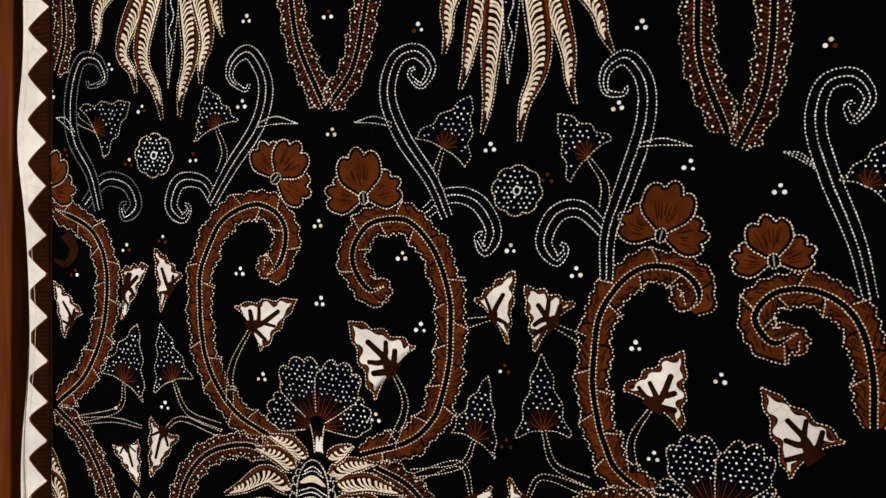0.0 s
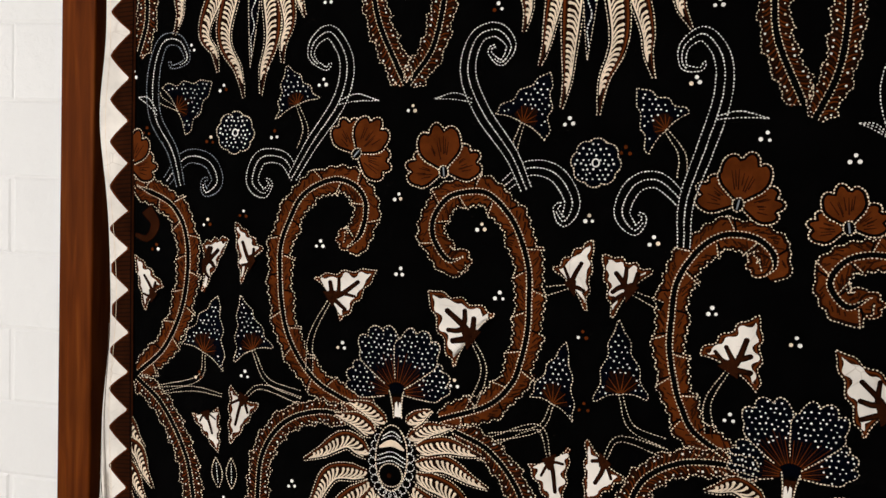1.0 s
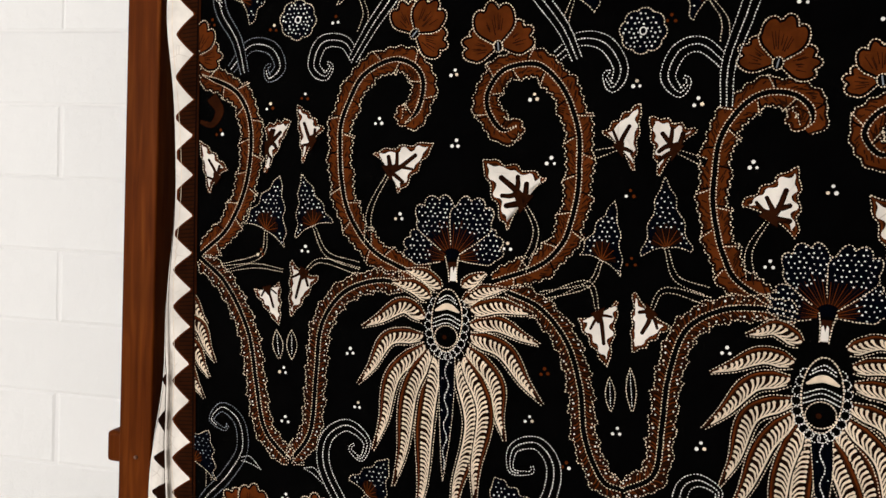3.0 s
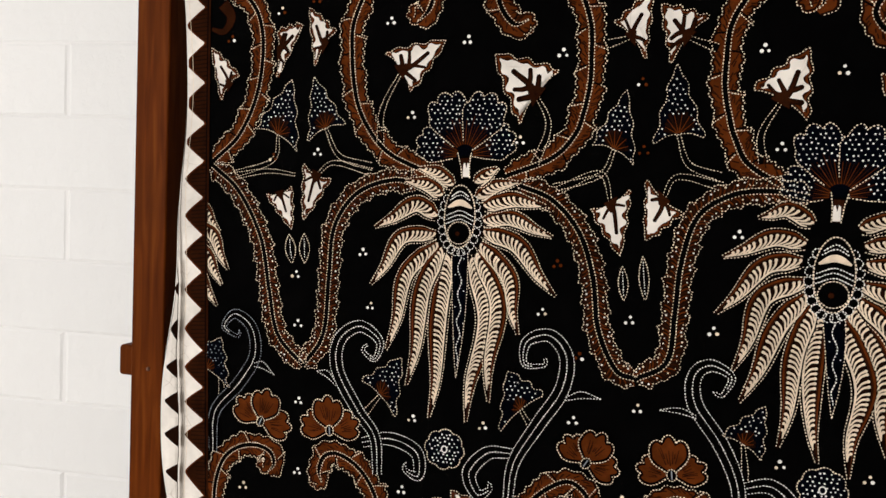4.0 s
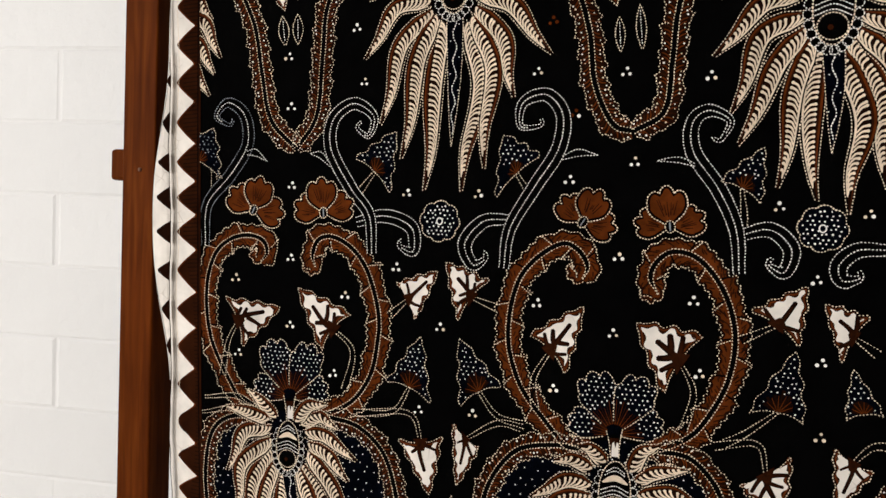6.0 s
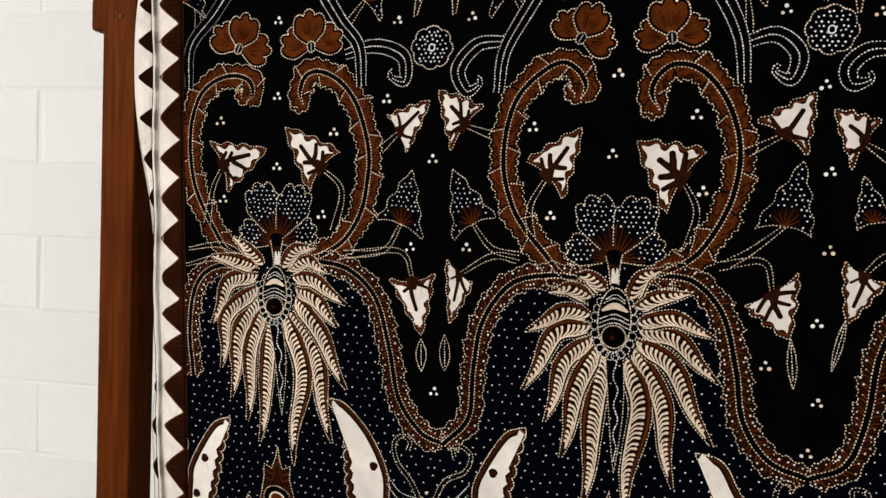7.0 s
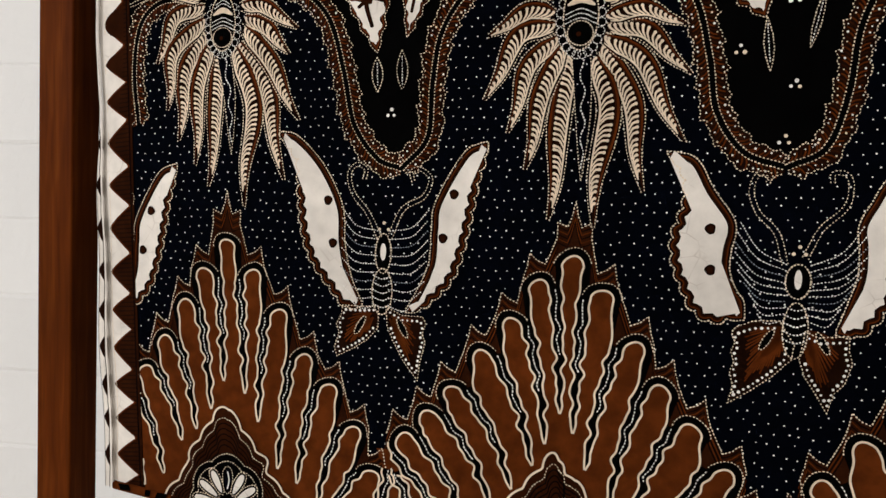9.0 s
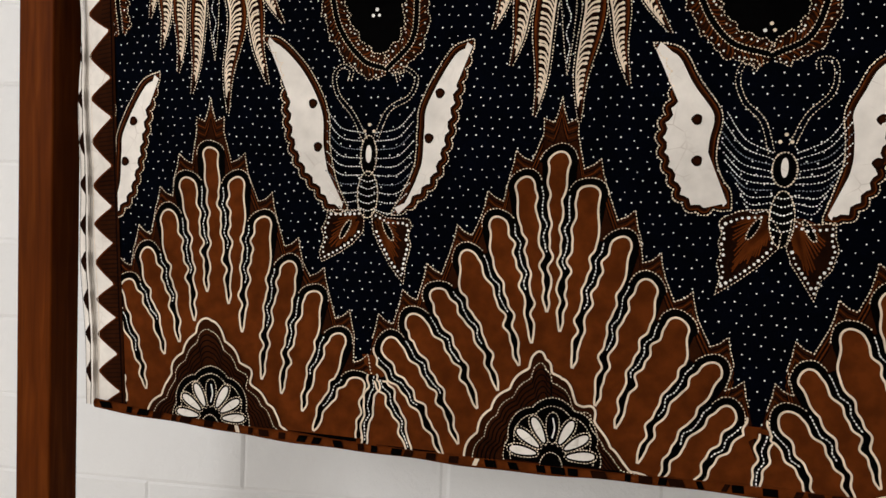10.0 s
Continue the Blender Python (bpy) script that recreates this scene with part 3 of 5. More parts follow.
def crown(foot, top, width):
    ink = Print()
    foot, top = np.array(foot, float), np.array(top, float)
    height = top[1] - foot[1]
    heart = foot + (top - foot) * 0.25
    for k, (turn, f, w) in enumerate(((1.28, 0.60, 0.36), (-1.18, 0.62, 0.36), (0.40, 0.78, 0.46), (-0.42, 0.78, 0.44))):
        way = np.array([-math.sin(turn), math.cos(turn)])
        reach = math.hypot(math.sin(turn) * width / 2, math.cos(turn) * height * 0.75) * (1.02 if k > 1 else 0.98)
        out = petal_shape(heart, way, reach, width * w * 1.08, 4)
        low = 5 + k * 2.4
        ink.poly(out, NAVY, low)
        ink.dashes(out[2:-2], LINE, low + 1.8, 1.95, 1.3, 0.74)
        c = np.array([-way[1], way[0]])

        def bare(x, z):
            return (np.array((x, z)) - heart) @ way < reach * 0.44

        stipple(ink, mid_scale(out, 0.9), PEARL, low + 1.2, 3.5, 0.54, bare)
        for j in range(11):
            a = (j - 5) / 5 * 0.5
            q = way * math.cos(a) + c * math.sin(a)
            end = reach * ink.rng.uniform(0.40, 0.60)
            ink.line(smooth([heart + q * reach * 0.16, heart + q * end * 0.6, heart + q * end], 1.5), 0.62, BROWN if j % 2 else HATCH, low + 0.6 + 0.4 * (j % 2), 0.5)
    trunk = smooth([foot, (foot + heart) / 2, heart + (0, 2)], 1)
    ink.line(trunk[: int(len(trunk) * 0.8)], 4.6, HATCH, 14.5, -0.3)
    _, n = sides(trunk)
    flare = (2.6 + 2.2 * np.linspace(0, 1, len(trunk)) ** 2)[:, None]
    for sign in (1, -1):
        ink.dashes(trunk + sign * n * flare, LINE, 16, 1.8, 1.4, 0.8)
    ink.poly([foot + (-2.2, 0.5), foot + (2.2, 0.5), foot + (2.0, 9), foot + (0.9, 10), foot + (0.1, 6), foot + (-0.9, 10), foot + (-2.0, 9)], WHITE, 16)
    return ink.done("fan_crown", "fan of dotted indigo lobes on a brown stalk")


# petals of the winged flowers: foot, bend and tip, in millimetres from the heart
TALL = [
    ((-6, 21), (-16, 29), (-31, 33)), ((-13, 14), (-23, 21), (-40, 24)), ((-16, 0), (-31, 8), (-61, -9)),
    ((-16, -12), (-40, -15), (-62, -49)), ((-14, -18), (-36, -40), (-49, -94)), ((-11, -21), (-24, -51), (-33, -117)),
    ((-7, -25), (-12, -70), (-16, -138)), ((10, 23), (16, 28), (25, 34)), ((11, 13), (22, 21), (39, 25)),
    ((16, 8), (34, 13), (58, 10)), ((16, -2), (34, 1), (63, -10)), ((16, -9), (39, -16), (66, -48)),
    ((14, -17), (34, -37), (43, -76)), ((12, -23), (28, -56), (25, -123)), ((9, -26), (21, -68), (10, -138)),
]
SPREAD = [
    ((-13, 30), (-26, 38), (-43, 33)), ((-16, 18), (-33, 21), (-62, 8)), ((-17, 8), (-37, 4), (-64, -27)),
    ((-14, -4), (-37, -15), (-52, -61)), ((-13, -12), (-28, -32), (-47, -80)), ((-9, -17), (-18, -48), (-24, -106)),
    ((-6, -22), (-8, -61), (-2, -112)), ((12, 28), (26, 34), (43, 30)), ((15, 18), (33, 20), (62, 8)),
    ((16, 8), (37, 4), (64, -27)), ((14, -4), (37, -15), (54, -61)), ((12, -12), (34, -34), (47, -84)),
    ((9, -17), (28, -50), (34, -104)), ((3, -22), (20, -62), (15, -119)),
]
SMALL = [
    ((-11, 19), (-23, 30), (-34, 38)), ((-16, 17), (-32, 21), (-52, 24)), ((-14, 11), (-36, 6), (-50, -25)),
    ((-13, 3), (-37, -17), (-41, -56)), ((-11, -3), (-28, -30), (-32, -76)), ((-8, -10), (-18, -41), (-19, -92)),
    ((-3, -16), (-5, -56), (-9, -106)), ((6, 18), (14, 30), (30, 34)), ((10, 16), (23, 24), (38, 17)),
    ((13, 11), (28, 11), (54, -4)), ((15, 3), (30, -2), (48, -20)), ((15, -3), (35, -25), (56, -62)),
    ((11, -13), (32, -41), (46, -100)), ((8, -15), (23, -53), (18, -118)),
]
BROAD = [
    ((-7, 18), (-16, 26), (-25, 28)), ((-15, 13), (-27, 18), (-40, 16)), ((-15, 2), (-30, 4), (-54, -10)),
    ((-14, -5), (-35, -10), (-55, -48)), ((-12, -12), (-29, -28), (-40, -67)), ((-9, -17), (-21, -45), (-29, -89)),
    ((-5, -22), (-10, -62), (-14, -118)), ((10, 14), (15, 27), (27, 34)), ((13, 8), (23, 15), (44, 20)),
    ((14, -1), (34, 4), (59, -6)), ((15, -6), (36, -8), (62, -33)), ((13, -12), (35, -25), (60, -71)),
    ((12, -17), (30, -47), (39, -100)), ((8, -23), (18, -52), (12, -121)),
]
HIGH = [
    ((-14, -5), (-37, -10), (-57, -48)), ((-12, -14), (-31, -57), (-34, -88)), ((-8, -18), (-18, -78), (-24, -107)),
    ((-5, -20), (-7, -90), (-10, -131)), ((14, -5), (37, -10), (62, -48)), ((12, -14), (46, -60), (58, -87)),
    ((11, -18), (33, -80), (40, -114)), ((8, -20), (20, -86), (11, -134)),
]
HIGH_SMALL = [
    ((-14, -5), (-40, -16), (-66, -44)), ((-12, -14), (-52, -50), (-60, -84)), ((-8, -18), (-36, -76), (-26, -108)),
    ((-5, -20), (-22, -80), (-6, -125)), ((12, -14), (28, -50), (36, -74)), ((9, -18), (24, -70), (21, -103)),
    ((6, -20), (13, -80), (6, -123)),
]
CUT_OFF = [((8, 14), (22, 20), (38, 3)), ((10, 4), (30, 2), (46, -25)), ((9, -6), (26, -14), (41, -37)), ((6, -14), (20, -28), (37, -52))]


def feather(ink, a, b, c, lay):
    """One petal: dark, with a brown outer rim and a comb of cream drops that run into a cream strip."""
    out_sign = -1 if c[0] < a[0] - 1 or (abs(c[0] - a[0]) <= 1 and b[0] < a[0]) else 1
    lean = c - b
    line = smooth([a, b, b + lean * 0.6 + (-out_sign * 0.035 * np.hypot(*lean), 0), c], 1.0)
    d, n = sides(line)
    out = n * out_sign
    k = len(line)
    u = np.linspace(0, 1, k)
    width = (8.6 + 0.034 * k) * ink.rng.uniform(0.94, 1.08)
    prof = (np.clip(u / 0.22 + 0.34, 0, 1) ** 0.8 * (1 - np.clip((u - 0.42) / 0.58, 0, 1) ** 1.35))[:, None] * width / 2 + 0.15
    ink.band(line + n * prof, line - n * prof, BLACK, lay)
    ink.band(line + out * prof * 0.93, line + out * prof * 0.70, BROWN, lay + 0.5)
    ink.band(line + out * prof * 0.71, line + out * prof * 0.50, HATCH, lay + 0.8)
    ink.band(line + out * prof * 0.34, line - out * prof * 0.6, DARK, lay + 0.5)
    stop = int(k * 0.9)
    ink.band((line - out * prof * 0.86)[2:stop], (line - out * prof * 0.66)[2:stop], CREAM, lay + 1)
    for edge in (line + n * (prof + 0.7), line - n * (prof + 0.7)):
        ink.dashes(edge, LINE, lay + 2.4, 1.95, 1.25, 0.66)
    j = 1.0
    while j < stop - 2:
        i = int(j)
        j += 3.2 * ink.rng.uniform(0.9, 1.1)
        if prof[i, 0] < 1.3:
            continue
        head = line[i] + out[i] * prof[i] * 0.32
        i2 = min(i + 5, k - 1)
        low = line[i2] - out[i2] * prof[i2] * 0.66
        arc = smooth([head, line[min(i + 1, k - 1)] - out[i] * prof[i] * 0.22, low], 1.0)
        ink.line(arc, 1.5, CREAM, lay + 1.5, 0.55)
        ink.dot(head[0], head[1], 1.0, CREAM, lay + 1.6)


def flower(cx, cz, petals, size=1.0, tail=(2, -108)):
    ink = Print()
    heart = np.array((cx, cz), float)
    for k, (foot, bend, tip) in enumerate(petals):
        ink.mark("petal")
        feather(ink, heart + foot, heart + bend, heart + tip, 8 + 3.0 * (k % 2))
    ink.mark("streamer")
    streamer = smooth([heart + (1, -20), heart + (tail[0] * 0.6 + 1, tail[1] * 0.55), heart + tail], 1.2)
    _, n = sides(streamer)
    w = (5.6 * size * (1 - np.linspace(0, 1, len(streamer)) ** 2.2))[:, None]
    ink.band(streamer + n * w, streamer - n * w, NAVY, 14.5)
    for sign in (1, -1):
        ink.dashes(streamer + sign * n * w, LINE, 15.5, 1.95, 1.2, 0.66)
    wave = streamer + n * (1.3 * np.sin(np.arange(len(streamer)) * 0.42))[:, None] * np.minimum(1, w / 3)
    ink.dashes(wave[2:-6], PEARL, 15.5, 2.0, 1.5, 0.75)
    for j in range(6, len(streamer) - 20, 9):
        ink.dot(*(streamer[j] + n[j] * 2.9 * (-1) ** j), 0.42, PEARL, 15.5)
    # banded body
    ink.mark(None)
    body_from = len(ink.verts)
    a = np.linspace(0, math.tau, 40, endpoint=False)
    shell = np.c_[cx + 10.5 * np.cos(a), cz + 1 + 21 * np.sin(a)]
    ink.poly(shell, BLACK, 17)
    ink.dashes(closed(shell), LINE, 19, 1.9, 1.5, 0.9)
    for z, hgt, mat in ((17, 0.8, None), (14.5, 0.8, None), (9.5, 4.2, WHITE), (4.0, 0.8, None), (1.2, 0.8, None), (-1.6, 0.8, None)):
        half = 9.2 * math.sqrt(max(0.05, 1 - (z / 22) ** 2))
        arc = smooth([(cx - half, cz + z - 2.6), (cx, cz + z + 0.8), (cx + half, cz + z - 2.6)], 1.0)
        if mat:
            _, n = sides(arc)
            w = (hgt / 2 * np.sin(np.linspace(0.25, np.pi - 0.25, len(arc))))[:, None]
            ink.band(arc + n * w, arc - n * w, CREAM, 19)
        else:
            ink.dashes(arc, PEARL, 19, 1.6, 1.3, 0.75)
    eye = np.c_[cx + 7.8 * np.cos(a), cz - 10 + 7.4 * np.sin(a)]
    ink.poly(eye, BLACK, 19)
    ink.dashes(closed(eye), LINE, 20, 1.7, 1.3, 0.8)
    ink.dot(cx - 1, cz - 10.5, 1.6, HATCH, 20)
    for k in range(18):
        t = -math.pi / 2 + (k - 8.5) * 0.275
        q = (cx + 12.6 * math.cos(t), cz - 2 + 21 * math.sin(t))
        if q[1] > cz + 16:
            continue
        bead = np.array([(q[0] + 2.6 * math.cos(b), q[1] + 2.6 * math.sin(b)) for b in np.linspace(0, math.tau, 12, endpoint=False)])
        ink.poly(bead, BLACK, 16.2)
        ink.dashes(closed(bead), PEARL, 16.6, 1.7, 1.2, 0.6)
    k = size
    ink.verts[body_from:] = [(cx + (x - cx) * k, cz + (z - cz) * k, l) for x, z, l in ink.verts[body_from:]]
    return ink.done("winged_flower", "large flower with feathered cream petals and a banded body")


# wings of the butterflies, outer and inner rim, feeler and hind wing, from the head
SLIM_LEFT = ([(-14, -33), (-23, -33), (-35, -20), (-46, -6), (-53, 12), (-56, 34), (-58, 58), (-72, 73)], [(-72, 74), (-60, 71), (-42, 53), (-29, 28), (-27, 5), (-22, -16), (-14, -33)],
         [(-3, 10), (-11, 25), (-21, 37), (-24, 49), (-19, 55), (-13, 52), (-14, 46)], [(-2, -33), (-13, -34), (-26, -34), (-27, -41), (-30, -46), (-28, -52), (-31, -61), (-29, -67), (-18, -61), (-9, -55), (-2, -47)])
SLIM_RIGHT = ([(17, -35), (25, -31), (41, -15), (48, 3), (53, 27), (57, 50), (63, 69)], [(63, 69), (50, 62), (34, 33), (32, 16), (31, -4), (25, -20), (17, -35)],
        [(4, 10), (12, 28), (25, 36), (29, 47), (22, 53), (17, 51), (18, 45)], [(3, -33), (13, -38), (27, -38), (29, -42), (27, -49), (29, -54), (26, -67), (25, -78), (19, -71), (15, -66), (8, -54), (4, -45)])
WIDE_LEFT = ([(-27, -22), (-36, -21), (-43, -23), (-52, -17), (-57, -7), (-62, 5), (-64, 20), (-61, 31), (-58, 43), (-60, 59), (-70, 69)], [(-70, 69), (-56, 65), (-46, 48), (-36, 34), (-34, 26), (-36, 15), (-36, 3), (-32, -7), (-28, -13), (-27, -22)],
         [(-7, 9), (-12, 26), (-22, 37), (-26, 49), (-23, 58), (-17, 58), (-18, 53)], [(-8, -22), (-21, -23), (-30, -27), (-32, -30), (-30, -36), (-32, -41), (-30, -47), (-32, -52), (-30, -60), (-32, -70), (-22, -63), (-10, -53), (-1, -43), (0, -35)])
WIDE_RIGHT = ([(21, -27), (30, -26), (36, -20), (43, -9), (46, 1), (50, 20), (53, 43), (66, 69)], [(66, 69), (43, 58), (34, 43), (29, 31), (30, 19), (30, 4), (26, -11), (21, -27)],
        [(3, 13), (10, 29), (21, 41), (23, 53), (20, 59), (14, 59), (14, 54)], [(5, -27), (12, -30), (27, -28), (27, -36), (29, -43), (26, -54), (21, -60), (18, -71), (12, -61), (6, -52), (3, -43)])


def butterfly(cx, cz, broad=False):
    ink = Print()
    c = np.array((cx, cz), float)
    low = -20.0 if broad else -33.0
    for sign in (-1, 1):
        f = np.array((sign, 1.0))
        rim_out, rim_in, feeler, shape = (WIDE_LEFT if broad else SLIM_LEFT) if sign < 0 else (WIDE_RIGHT if broad else SLIM_RIGHT)
        ink.mark("wing")
        outer = smooth([c + q for q in rim_out], 1.2)
        _, n = sides(outer)
        s = np.arange(len(outer)) * 1.2
        wave = (np.abs(np.sin(s * math.pi / 8.5)) * 2.6 * np.minimum(1, np.minimum(s, s[-1] - s) / 12))[:, None]
        outer = outer - sign * n * wave
        inner = smooth([c + q for q in rim_in], 1.2)
        wing = np.vstack([outer, inner[1:-1]])
        ink.poly(grown(wing, 0.6), DARK, 7)
        ink.dashes(closed(grown(wing, 1.4)), LINE, 11, 1.8, 1.4, 0.8)
        ink.line(closed(grown(wing, -0.9)), 1.4, HATCH, 8)
        ink.line(closed(grown(wing, -0.4)), 0.6, BROWN, 8.4)
        white = grown(wing, -3.0)
        ink.poly(white, WHITE, 9)
        spots = ((46, 27), (45, 4)) if broad else ((38, 32), (34, 5)) if sign < 0 else ((44, 38), (38, 11))
        for q in spots:
            spot = np.array([c + f * q + (2.9 * (1 + 0.12 * math.sin(3 * b + cx)) * math.cos(b), 3.1 * math.sin(b)) for b in np.linspace(0, math.tau, 16, endpoint=False)])
            ink.poly(spot, DARK, 10)
            ink.poly(mid_scale(spot, 0.55), HATCH, 10.5)
        ink.mark(None)
        for k in range(10):
            foot, end = c + f * (4, 14 - k * 5.2), c + f * (28.5 - 0.28 * max(0, k - 5) ** 2, 28 - k * (27 - low) / 9.6)
            if broad:
                foot, end = c + f * (6, 9 - k * 3.4), c + f * (31 + 3 * math.sin(k * 0.5) - 0.1 * k * k, 32 - k * 5.6)
            elif k == 9:
                end = c + f * (21, low + 3)
            ink.dashes(smooth([foot, (foot + end) / 2 + f * (2, -4), end], 1.0), FADED if k in (2, 6) else PEARL, 9, 1.75, 1.2, 0.68)
        ink.mark("feeler")
        feel = smooth([c + q for q in feeler], 1.2)
        _, n = sides(feel)
        w = (1.6 * np.linspace(1, 0.7, len(feel)))[:, None]
        for e in (-1, 1):
            ink.dashes(feel + e * n * w, LINE, 9, 1.95, 1.2, 0.62)
        # hind wing
        ink.mark("hind_wing")
        hind = smooth_corners([c + q for q in shape])
        ink.poly(hind, DARK, 8)
        ink.dashes(closed(hind), LINE, 11, 1.95, 1.2, 0.68)
        inset = mid_scale(hind, 0.82)
        for j in range(0, len(inset), 3):
            ink.dot(*inset[j], ink.rng.uniform(0.6, 1.0), PEARL, 11)
        root = c + f * (5, low - 6)
        for j in range(1, len(inset), 3):
            ray = inset[j] - root
            if np.hypot(*ray) > 12:
                ink.line(smooth([root + ray * 0.12, root + ray * 0.45 + (0, 0.8), root + ray * ink.rng.uniform(0.66, 0.86)], 1.5), 1.3, BROWN, 9, 0.45)
        drop = np.array([root + f * (9 + 2.2 * math.cos(b) - 3 * math.sin(b), -7 + 6 * math.sin(b)) for b in np.linspace(0, math.tau, 16, endpoint=False)])
        ink.poly(drop, BLACK, 10)
        ink.dashes(closed(drop), LINE, 11, 1.8, 1.3, 0.7)
    ink.mark(None)
    a = np.linspace(0, math.tau, 26, endpoint=False)
    for z, rx, rz in ((-27, 6.4, 15.5), (0, 6.4, 9.5)) if broad else ((-24, 6.6, 14.5), (0, 5.2, 12.5)):
        body = np.c_[cx + rx * np.cos(a), cz + z + rz * np.sin(a)]
        ink.poly(body, BLACK, 9)
        ink.dashes(closed(body), LINE, 11, 1.8, 1.4, 0.85)
    for z in (-14, -18.5, -23, -27.5, -32):
        ink.dashes(smooth([(cx - 6, cz + z), (cx, cz + z - 2), (cx + 6, cz + z)], 1), PEARL, 11, 1.8, 1.3, 0.9)
    ink.poly([(cx + 1.9 * math.cos(b), cz + 1 + 5.4 * math.sin(b)) for b in a], WHITE, 11)
    for x, z in ((-3, 15), (3, 15), (0, 19)):
        ink.dot(cx + x, cz + z, 1.1, LINE, 11)
    return ink.done("butterfly", "butterfly with white scalloped wings and dotted ribs")


def trefoil(x, z, tinted=False):
    ink = Print()
    r = 1.12
    for dx, dz in ((0.4, 2.2), (-2.2, -1.4), (2.2, -1.2)):
        ink.dot(x + dx + ink.rng.uniform(-0.4, 0.4), z + dz + ink.rng.uniform(-0.4, 0.4), r * ink.rng.uniform(0.85, 1.15), BROWN if tinted and ink.rng.random() < 0.75 else PEARL if ink.rng.random() < 0.8 else LINE, 6)
    return ink.done("trefoil")


def channel(ink, a, c, tip, phase, dashed=0.56, lay=4.5):
    """A wavy black channel between the side of one lobe and the next, dashed down its middle.

    Gives the rims, the left one and the right one, from the lobes down to the tip."""
    a, c, tip = (np.array(q, float) for q in (a, c, tip))
    low, high = (a, c) if a[1] < c[1] else (c, a)
    ax = (tip - low) / np.hypot(*(tip - low))
    across = np.array((-ax[1], ax[0]))
    across = across if (c - a) @ across > 0 else -across
    across = across if low is a else -across
    start = low + across * 4.1
    bend = np.array((start[0] + (tip[0] - start[0]) * 0.62, start[1] + (tip[1] - start[1]) * 0.5))
    run = smooth([start, bend, tip], 1.2)
    _, n = sides(run)
    n = n if n[0] @ across > 0 else -n
    k = len(run)
    u = np.linspace(0, 1, k)
    s = np.arange(k) * 1.2
    calm = np.minimum(1, np.minimum(u * 6, (1 - u) * 3.2))
    run = run + n * ((1.0 * np.sin(s * math.tau / 17 + phase) + 0.4 * np.sin(s * math.tau / 9.5 + phase * 2)) * calm)[:, None]
    w = (1.25 + 2.8 * (1 - u) ** 0.8) * np.clip((1 - u) * 14, 0.05, 1) ** 0.6
    far = run + n * (w + 0.5 * np.sin(s * math.tau / 13 + phase) * calm)[:, None]
    near = run - n * (w + 0.5 * np.sin(s * math.tau / 11 + phase + 1.5) * calm)[:, None]
    near = np.vstack([[low], near[1:]])
    ink.band(far, near, BLACK, lay)
    fall = smooth([high, (high + far[3]) / 2 - across * 0.5, far[3]], 1.2)
    wave = 0.7 * np.sin(np.linspace(0, math.pi * 2, len(fall)))
    far = np.vstack([(fall + across * wave[:, None])[:-1], far[3:]])
    for r in (near, far):
        ink.line(r, 1.2, CREAM, 8 if lay < 8 else lay + 1)
    ink.dashes(run[1: int(k * dashed)], PEARL, max(lay, 6) + 2.5, 2.1, 1.6, 0.8)
    return (near, far) if low is a else (far, near)


def even(line, count):
    """The same line in a given number of steps."""
    run = np.r_[0, np.cumsum(np.hypot(*np.diff(line, axis=0).T))]
    s = np.linspace(0, run[-1], count)
    return np.c_[np.interp(s, run, line[:, 0]), np.interp(s, run, line[:, 1])]


